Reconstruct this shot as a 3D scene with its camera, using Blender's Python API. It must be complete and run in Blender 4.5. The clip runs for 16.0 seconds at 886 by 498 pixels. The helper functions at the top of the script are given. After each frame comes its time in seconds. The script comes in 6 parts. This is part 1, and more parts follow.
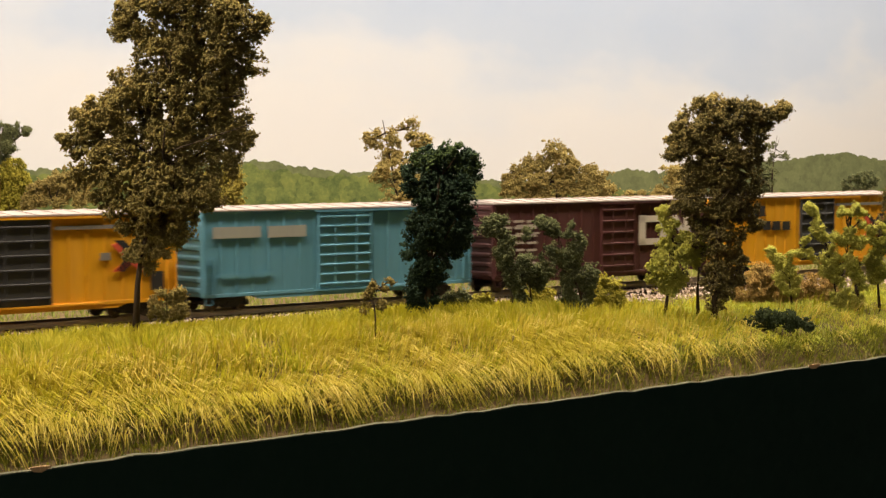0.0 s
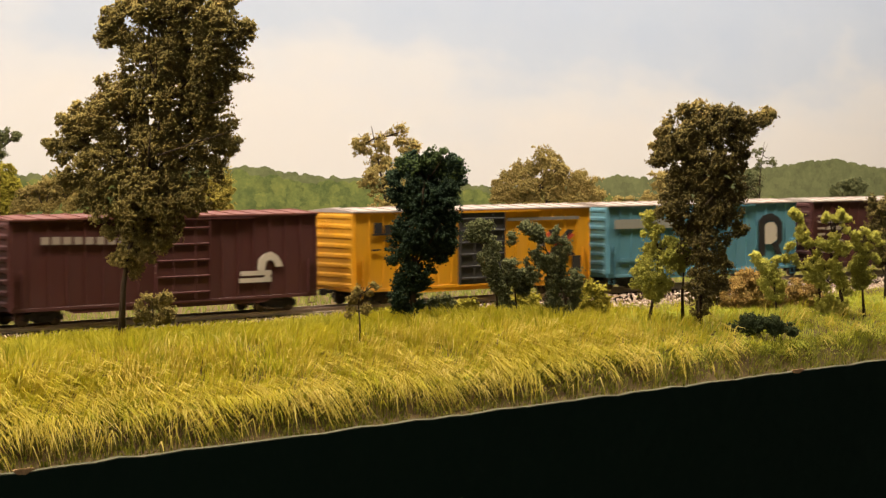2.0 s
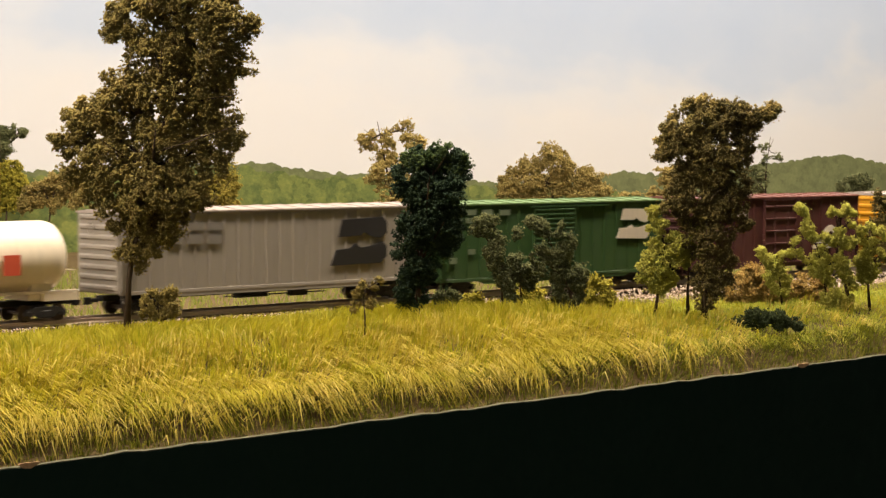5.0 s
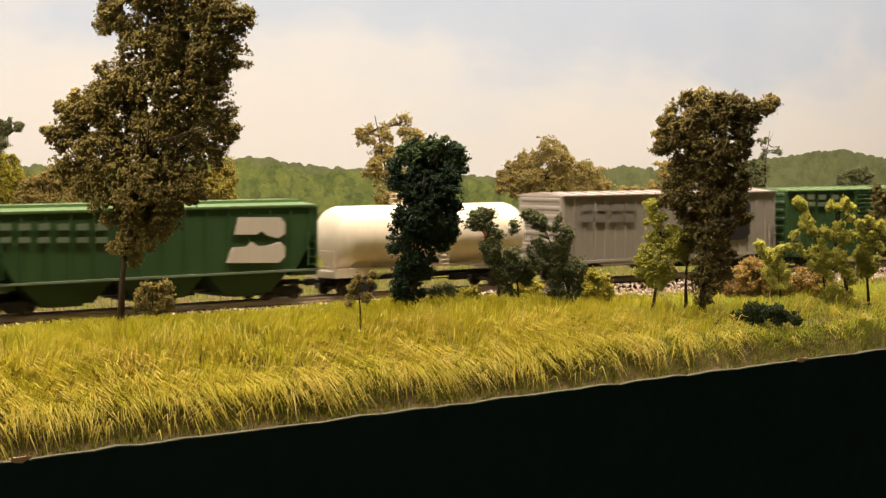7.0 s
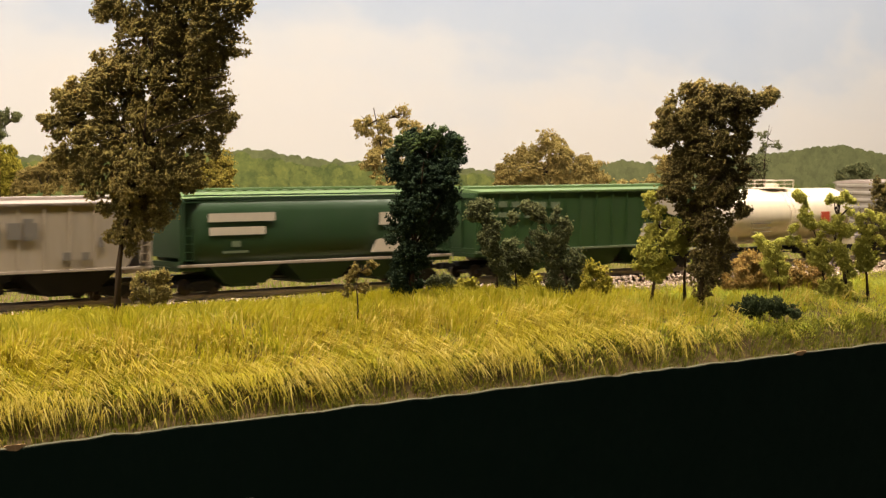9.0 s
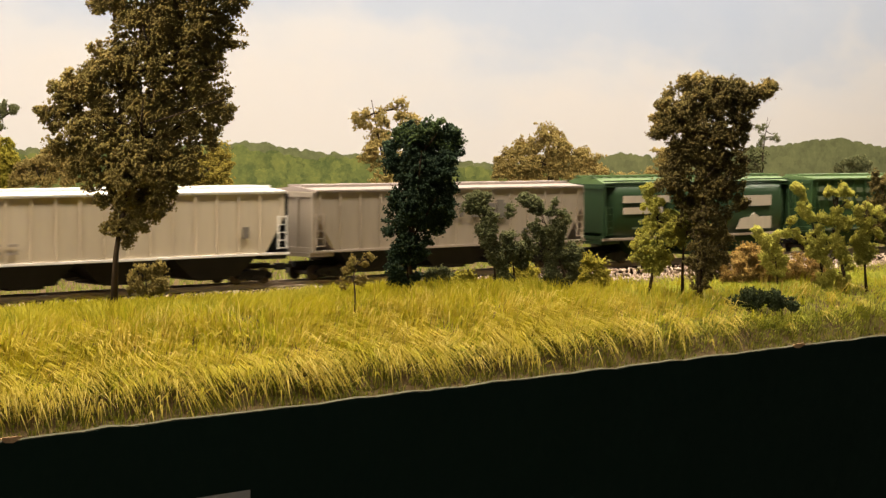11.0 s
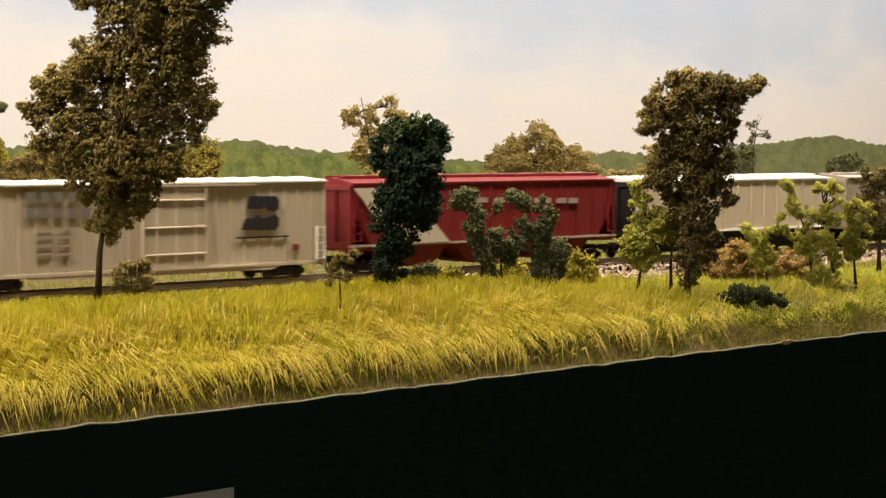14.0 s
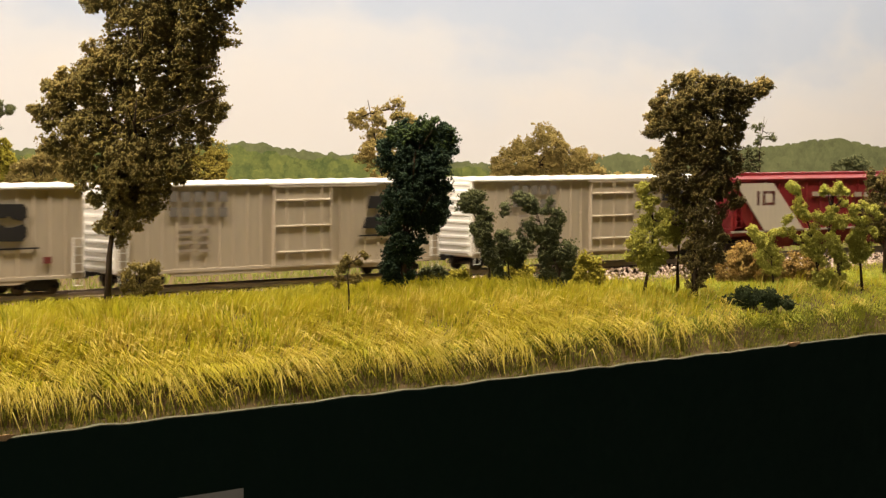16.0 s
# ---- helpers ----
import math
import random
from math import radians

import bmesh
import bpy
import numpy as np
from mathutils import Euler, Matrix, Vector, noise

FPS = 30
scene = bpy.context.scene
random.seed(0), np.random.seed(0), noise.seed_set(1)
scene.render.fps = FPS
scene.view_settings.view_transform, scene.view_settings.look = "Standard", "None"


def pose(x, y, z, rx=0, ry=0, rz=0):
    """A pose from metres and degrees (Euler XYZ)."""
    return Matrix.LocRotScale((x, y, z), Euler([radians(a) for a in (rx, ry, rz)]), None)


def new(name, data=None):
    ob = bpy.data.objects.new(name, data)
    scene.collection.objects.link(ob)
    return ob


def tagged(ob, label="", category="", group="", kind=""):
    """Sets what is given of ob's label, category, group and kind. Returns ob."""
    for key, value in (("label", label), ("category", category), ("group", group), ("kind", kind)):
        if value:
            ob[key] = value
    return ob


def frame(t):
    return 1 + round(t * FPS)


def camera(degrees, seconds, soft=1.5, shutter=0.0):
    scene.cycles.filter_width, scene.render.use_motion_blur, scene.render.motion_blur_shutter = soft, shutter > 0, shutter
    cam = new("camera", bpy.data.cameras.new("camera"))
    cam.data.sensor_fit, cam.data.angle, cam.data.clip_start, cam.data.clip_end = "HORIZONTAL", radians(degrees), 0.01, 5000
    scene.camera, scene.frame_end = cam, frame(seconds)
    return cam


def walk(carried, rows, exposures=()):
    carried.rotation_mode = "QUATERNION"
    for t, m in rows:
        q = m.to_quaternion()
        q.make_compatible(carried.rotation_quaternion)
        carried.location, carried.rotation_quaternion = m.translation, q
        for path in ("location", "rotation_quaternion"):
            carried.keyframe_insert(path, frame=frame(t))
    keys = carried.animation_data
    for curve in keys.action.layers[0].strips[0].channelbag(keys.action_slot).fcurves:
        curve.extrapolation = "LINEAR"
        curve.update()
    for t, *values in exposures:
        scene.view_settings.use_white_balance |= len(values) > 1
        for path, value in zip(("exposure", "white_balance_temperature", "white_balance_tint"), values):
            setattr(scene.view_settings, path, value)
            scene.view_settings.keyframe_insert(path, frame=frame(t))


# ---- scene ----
from collections import defaultdict

# ------------------------------------------------------------------ camera
cam = camera(24.77, 16.0, soft=1.4, shutter=0.45)
EYE, TILT = 0.092, -2.842
ROWS = [
    (0.0, 0.0000, 0.0000, 0.0000, 0.000, -0.000, -0.00),
    (0.5, -0.0017, 0.0036, 0.0002, -0.058, 0.026, -0.11),
    (1.0, 0.0003, 0.0002, 0.0011, -0.103, 0.116, -0.12),
    (1.5, 0.0019, -0.0070, 0.0010, -0.045, 0.187, -0.09),
    (2.0, 0.0060, -0.0065, -0.0008, -0.123, 0.181, -0.06),
    (2.5, 0.0058, -0.0079, -0.0013, -0.103, 0.129, -0.06),
    (3.0, 0.0075, -0.0102, -0.0021, -0.110, 0.129, -0.03),
    (3.5, 0.0064, -0.0060, -0.0015, -0.039, 0.123, 0.02),
    (4.0, 0.0061, -0.0065, -0.0019, 0.071, 0.110, 0.04),
    (6.5, 0.0104, -0.0088, -0.0027, 0.116, 0.103, 0.01),
    (7.0, 0.0103, -0.0011, -0.0036, 0.135, -0.006, 0.02),
    (7.5, 0.0098, -0.0002, -0.0043, 0.142, -0.116, -0.07),
    (8.0, 0.0114, 0.0022, -0.0049, 0.110, -0.135, -0.13),
    (8.5, 0.0113, 0.0012, -0.0055, 0.090, -0.129, -0.20),
    (9.0, 0.0108, 0.0031, -0.0067, 0.103, -0.110, -0.24),
    (11.5, 0.0120, 0.0062, -0.0078, 0.052, -0.316, -0.24),
    (12.0, 0.0133, 0.0088, -0.0089, 0.032, -0.284, -0.16),
    (12.5, 0.0128, -0.0008, -0.0076, 0.045, -0.239, -0.09),
    (13.0, 0.0170, -0.0045, -0.0080, -0.026, -0.142, -0.07),
    (13.5, 0.0184, 0.0006, -0.0084, -0.045, -0.187, -0.07),
    (14.0, 0.0171, 0.0093, -0.0091, -0.026, -0.303, -0.16),
    (14.5, 0.0159, 0.0113, -0.0100, -0.019, -0.316, -0.26),
    (15.0, 0.0141, 0.0064, -0.0090, 0.000, -0.265, -0.22),
    (15.5, 0.0153, 0.0067, -0.0093, 0.071, -0.213, -0.13),
    (16.0, 0.0150, 0.0054, -0.0093, 0.090, -0.232, -0.18),
]
walk(cam, [(t, pose(0, 0, EYE, TILT) @ pose(x, y, z, 90 + pitch, roll, yaw)) for t, x, y, z, yaw, pitch, roll in ROWS])

# ------------------------------------------------------------------ the plan
# Two sets of axes. T: metres along the track and square to it, from the near side of the train; for all that is
# straight and square. W: the plan of the scenery, on slanting axes; a runs along the track, b from its near side to the backdrop.
THETA = radians(42.28)
CO, SI = 0.86251, 0.78436
BX, BY = -0.50603, 1.33689
D0 = 1.2431
ALONG = 1.1658
A0, A1 = -3.2, 3.4
BACK = 0.52
WID = 0.0410
TRACK_B = WID / 2
SPEED = 0.149


def T(a, b, z=0.0):
    return Vector((a * math.cos(THETA) - b * math.sin(THETA), D0 + a * math.sin(THETA) + b * math.cos(THETA), z))


def W(a, b, z=0.0):
    return Vector((a * CO + b * BX, D0 + a * SI + b * BY, z))


def AB(x, y):
    y = y - D0
    det = CO * BY - BX * SI
    return (x * BY - y * BX) / det, (y * CO - x * SI) / det


def edge_b(a):
    return -0.1366 + 0.0445 * min(max(a, -1.0), 0.9)


def smooth(t):
    t = min(max(t, 0.0), 1.0)
    return t * t * (3 - 2 * t)


def ground_z(a, b):
    d = b - edge_b(a)
    left = 1 - smooth((a + 0.02) / 0.16)
    z = -0.0400 + 0.014 * smooth(d / 0.013) + 0.009 * smooth((d - 0.008) / 0.035) + (0.0056 + 0.0092 * left) * smooth((d - 0.008) / 0.06)
    z += 0.0016 * noise.noise(Vector((a * 22, b * 22, 0.3))) * smooth(d / 0.02) * smooth((-0.02 - b) / 0.02)
    bed = smooth((b + 0.034) / 0.022)
    z = z * (1 - bed) + (-0.0075) * bed
    if b > 0.06:
        z += 0.004 * smooth((b - 0.06) / 0.1) + 0.004 * noise.noise(Vector((a * 7, b * 7, 1.3))) * smooth((b - 0.06) / 0.1)
    return z


# ------------------------------------------------------------------ light
world = bpy.data.worlds.new("room_world")
scene.world = world
world.use_nodes = True
world.node_tree.nodes["Background"].inputs[0].default_value = (1.0, 0.86, 0.7, 1)
world.node_tree.nodes["Background"].inputs[1].default_value = 0.09


def strip_light(name, a, b, z, length, width, watts, colour, tip=0):
    lamp = bpy.data.lights.new(name, "AREA")
    lamp.shape, lamp.size, lamp.size_y = "RECTANGLE", length, width
    lamp.energy, lamp.color = watts, colour
    ob = new(name, lamp)
    ob.matrix_world = Matrix.Translation(W(a, b, z)) @ Matrix.Rotation(THETA, 4, "Z") @ Matrix.Rotation(radians(tip), 4, "X")
    return ob


strip_light("valance_light", -0.12, -0.080, 0.62, 3.6, 0.06, 40, (1.0, 0.868, 0.70), 10)
strip_light("backdrop_light", 0.32, 0.29, 0.70, 5.1, 0.05, 21, (1.0, 0.885, 0.735), 14)
strip_light("room_light", 0.0, -1.6, 1.18, 1.2, 0.6, 8, (1.0, 0.9, 0.75))
scene.view_settings.exposure = 0.06

# ------------------------------------------------------------------ materials


def nodes_of(name, rough=0.7, metal=0.0, spec=0.3):
    m = bpy.data.materials.new(name)
    m.use_nodes = True
    nt = m.node_tree
    bsdf = nt.nodes["Principled BSDF"]
    bsdf.inputs["Roughness"].default_value = rough
    bsdf.inputs["Metallic"].default_value = metal
    bsdf.inputs["Specular IOR Level"].default_value = spec
    return m, nt, bsdf


def ramp(nt, stops):
    r = nt.nodes.new("ShaderNodeValToRGB")
    while len(r.color_ramp.elements) < len(stops):
        r.color_ramp.elements.new(0.5)
    for e, (p, c) in zip(r.color_ramp.elements, stops):
        e.position, e.color = p, (*c, 1)
    return r


def coords(nt, scale=(1, 1, 1)):
    tc = nt.nodes.new("ShaderNodeTexCoord")
    mp = nt.nodes.new("ShaderNodeMapping")
    mp.inputs["Scale"].default_value = scale
    nt.links.new(tc.outputs["Object"], mp.inputs["Vector"])
    return mp.outputs[0]


def noise_node(nt, vec, scale, detail=4.0, rough=0.6):
    n = nt.nodes.new("ShaderNodeTexNoise")
    n.inputs["Scale"].default_value, n.inputs["Detail"].default_value, n.inputs["Roughness"].default_value = scale, detail, rough
    nt.links.new(vec, n.inputs["Vector"])
    return n.outputs["Fac"]


def mixed(nt, fac, a, b, mode="MIX"):
    x = nt.nodes.new("ShaderNodeMix")
    x.data_type, x.blend_type = "RGBA", mode
    for sock, val in ((x.inputs[0], fac), (x.inputs[6], a), (x.inputs[7], b)):
        if isinstance(val, (int, float)):
            sock.default_value = val
        elif isinstance(val, tuple):
            sock.default_value = (*val, 1)
        else:
            nt.links.new(val, sock)
    return x.outputs[2]


def bump(nt, bsdf, height, strength=0.3, dist=0.001):
    b = nt.nodes.new("ShaderNodeBump")
    b.inputs["Strength"].default_value, b.inputs["Distance"].default_value = strength, dist
    nt.links.new(height, b.inputs["Height"])
    nt.links.new(b.outputs[0], bsdf.inputs["Normal"])


def paint(name, col, rough=0.42, grime=0.35, metal=0.0):
    """Model paint: faint streaks, dust and chalking at two scales."""
    m, nt, bsdf = nodes_of(name, rough, metal, 0.35)
    dark = tuple(c * 0.62 + 0.012 for c in col)
    dusty = tuple(c * 0.8 + 0.05 * min(1, 3 * max(col)) for c in col)
    streak = noise_node(nt, coords(nt, (420, 420, 45)), 1.0, 3)
    fine = noise_node(nt, coords(nt, (1, 1, 1)), 900, 2)
    wide = noise_node(nt, coords(nt, (1, 1, 1)), 48, 5)
    r1 = ramp(nt, [(0.40, (0, 0, 0)), (0.72, (grime,) * 3)])
    nt.links.new(streak, r1.inputs[0])
    c = mixed(nt, r1.outputs[0], col, dark)
    r2 = ramp(nt, [(0.45, (0, 0, 0)), (0.75, (grime * 0.7,) * 3)])
    nt.links.new(wide, r2.inputs[0])
    c = mixed(nt, r2.outputs[0], c, dusty)
    nt.links.new(c, bsdf.inputs["Base Color"])
    bump(nt, bsdf, fine, 0.10, 0.0002)
    rr = ramp(nt, [(0.3, (rough * 0.85,) * 3), (0.7, (min(rough * 1.3, 1),) * 3)])
    nt.links.new(wide, rr.inputs[0])
    nt.links.new(rr.outputs[0], bsdf.inputs["Roughness"])
    return m


def thin(nt, bsdf, share):
    """Lets part of the light through, as fibres and foam flock do."""
    tr = nt.nodes.new("ShaderNodeBsdfTranslucent")
    mx = nt.nodes.new("ShaderNodeMixShader")
    mx.inputs[0].default_value = share
    nt.links.new(bsdf.inputs["Base Color"].links[0].from_socket, tr.inputs[0])
    nt.links.new(bsdf.outputs[0], mx.inputs[1])
    nt.links.new(tr.outputs[0], mx.inputs[2])
    nt.links.new(mx.outputs[0], nt.nodes["Material Output"].inputs[0])


def foliage(name, dark, mid, light, rough=0.85):
    """Ground-foam foliage: every crumb takes its own shade, with broader patches."""
    m, nt, bsdf = nodes_of(name, rough, 0, 0.12)
    geo = nt.nodes.new("ShaderNodeNewGeometry")
    r = ramp(nt, [(0.0, dark), (0.55, mid), (1.0, light)])
    nt.links.new(geo.outputs["Random Per Island"], r.inputs[0])
    wide = noise_node(nt, coords(nt), 55, 3)
    wr = ramp(nt, [(0.38, (0, 0, 0)), (0.66, (0.55,) * 3)])
    nt.links.new(wide, wr.inputs[0])
    c = mixed(nt, wr.outputs[0], r.outputs[0], light)
    nt.links.new(c, bsdf.inputs["Base Color"])
    thin(nt, bsdf, 0.34)
    return m


def bark(name, col):
    m, nt, bsdf = nodes_of(name, 0.9, 0, 0.1)
    n = noise_node(nt, coords(nt, (700, 700, 160)), 1.0, 4)
    r = ramp(nt, [(0.3, tuple(c * 0.5 for c in col)), (0.7, col)])
    nt.links.new(n, r.inputs[0])
    nt.links.new(r.outputs[0], bsdf.inputs["Base Color"])
    bump(nt, bsdf, n, 0.5, 0.0005)
    return m


def grass_mat(name, stops, straw, patch=26):
    m, nt, bsdf = nodes_of(name, 0.7, 0, 0.2)
    geo = nt.nodes.new("ShaderNodeNewGeometry")
    r = ramp(nt, stops)
    nt.links.new(geo.outputs["Random Per Island"], r.inputs[0])
    wide = noise_node(nt, coords(nt), patch, 4)
    wr = ramp(nt, [(0.42, (0, 0, 0)), (0.62, (0.75,) * 3)])
    nt.links.new(wide, wr.inputs[0])
    nt.links.new(mixed(nt, wr.outputs[0], r.outputs[0], straw), bsdf.inputs["Base Color"])
    thin(nt, bsdf, 0.44)
    return m


def earth_mat(name, a, b, scale=90, grain=900):
    m, nt, bsdf = nodes_of(name, 0.95, 0, 0.1)
    n1, n2 = noise_node(nt, coords(nt), scale, 5), noise_node(nt, coords(nt), grain, 3)
    r = ramp(nt, [(0.35, a), (0.65, b)])
    nt.links.new(n1, r.inputs[0])
    nt.links.new(mixed(nt, 0.5, r.outputs[0], mixed(nt, n2, tuple(c * 0.5 for c in a), tuple(min(1, c * 1.3) for c in b))), bsdf.inputs["Base Color"])
    bump(nt, bsdf, n2, 0.6, 0.001)
    return m


def stone_mat(name, stops):
    m, nt, bsdf = nodes_of(name, 0.9, 0, 0.2)
    geo = nt.nodes.new("ShaderNodeNewGeometry")
    r = ramp(nt, stops)
    nt.links.new(geo.outputs["Random Per Island"], r.inputs[0])
    nt.links.new(r.outputs[0], bsdf.inputs["Base Color"])
    return m


def sky_print(name):
    """Printed sky: warm haze at the bottom, soft blue with broad clouds towards the top."""
    m, nt, bsdf = nodes_of(name, 0.9, 0, 0.05)
    tc = nt.nodes.new("ShaderNodeTexCoord")
    sep = nt.nodes.new("ShaderNodeSeparateXYZ")
    nt.links.new(tc.outputs["Object"], sep.inputs[0])
    cloud = noise_node(nt, coords(nt, (1.9, 1, 4.2)), 1.6, 4, 0.55)
    ma = nt.nodes.new("ShaderNodeMath")
    ma.operation = "MULTIPLY_ADD"
    nt.links.new(cloud, ma.inputs[0])
    ma.inputs[1].default_value = -0.34
    nt.links.new(sep.outputs[2], ma.inputs[2])
    tilt = nt.nodes.new("ShaderNodeMath")
    tilt.operation = "MULTIPLY_ADD"
    nt.links.new(sep.outputs[0], tilt.inputs[0])
    tilt.inputs[1].default_value = 0.032
    nt.links.new(ma.outputs[0], tilt.inputs[2])
    add = nt.nodes.new("ShaderNodeMath")
    add.operation = "ADD"
    nt.links.new(tilt.outputs[0], add.inputs[0])
    add.inputs[1].default_value = 0.16
    r = ramp(nt, [(0.0, (0.585, 0.57, 0.575)), (0.12, (0.572, 0.566, 0.585)), (0.18, (0.525, 0.545, 0.60)), (0.235, (0.42, 0.48, 0.60)), (0.5, (0.31, 0.39, 0.56))])
    nt.links.new(add.outputs[0], r.inputs[0])
    fine = noise_node(nt, coords(nt), 9, 5)
    fr = ramp(nt, [(0.4, (0, 0, 0)), (0.8, (0.12,) * 3)])
    nt.links.new(fine, fr.inputs[0])
    nt.links.new(mixed(nt, fr.outputs[0], r.outputs[0], (0.60, 0.595, 0.605)), bsdf.inputs["Base Color"])
    return m


def wood_print(name, dark, mid, light):
    """Painted woods: rounded crowns of leaf clumps, each crown in its own green."""
    m, nt, bsdf = nodes_of(name, 0.95, 0, 0.05)
    warp = coords(nt, (1, 1, 1.25))
    big, small = noise_node(nt, warp, 48, 4, 0.6), noise_node(nt, warp, 170, 5, 0.72)
    vo = nt.nodes.new("ShaderNodeTexVoronoi")
    vo.inputs["Scale"].default_value = 85
    vo.inputs["Randomness"].default_value = 1.0
    shift = nt.nodes.new("ShaderNodeMix")
    shift.data_type, shift.blend_type = "RGBA", "ADD"
    shift.inputs[0].default_value = 0.012
    n3 = nt.nodes.new("ShaderNodeTexNoise")
    n3.inputs["Scale"].default_value, n3.inputs["Detail"].default_value = 130, 3
    nt.links.new(warp, n3.inputs["Vector"])
    nt.links.new(warp, shift.inputs[6])
    nt.links.new(n3.outputs["Color"], shift.inputs[7])
    nt.links.new(shift.outputs[2], vo.inputs["Vector"])
    one = ramp(nt, [(0.30, dark), (0.48, mid), (0.72, light)])
    nt.links.new(big, one.inputs[0])
    leaf = ramp(nt, [(0.34, dark), (0.52, mid), (0.70, light)])
    nt.links.new(small, leaf.inputs[0])
    c = mixed(nt, 0.5, one.outputs[0], leaf.outputs[0])
    sep = nt.nodes.new("ShaderNodeSeparateColor")
    nt.links.new(vo.outputs["Color"], sep.inputs[0])
    own = ramp(nt, [(0.1, dark), (0.5, mid), (0.95, light)])
    nt.links.new(sep.outputs[0], own.inputs[0])
    nt.links.new(mixed(nt, 0.30, c, own.outputs[0]), bsdf.inputs["Base Color"])
    bump(nt, bsdf, small, 0.25, 0.001)
    return m


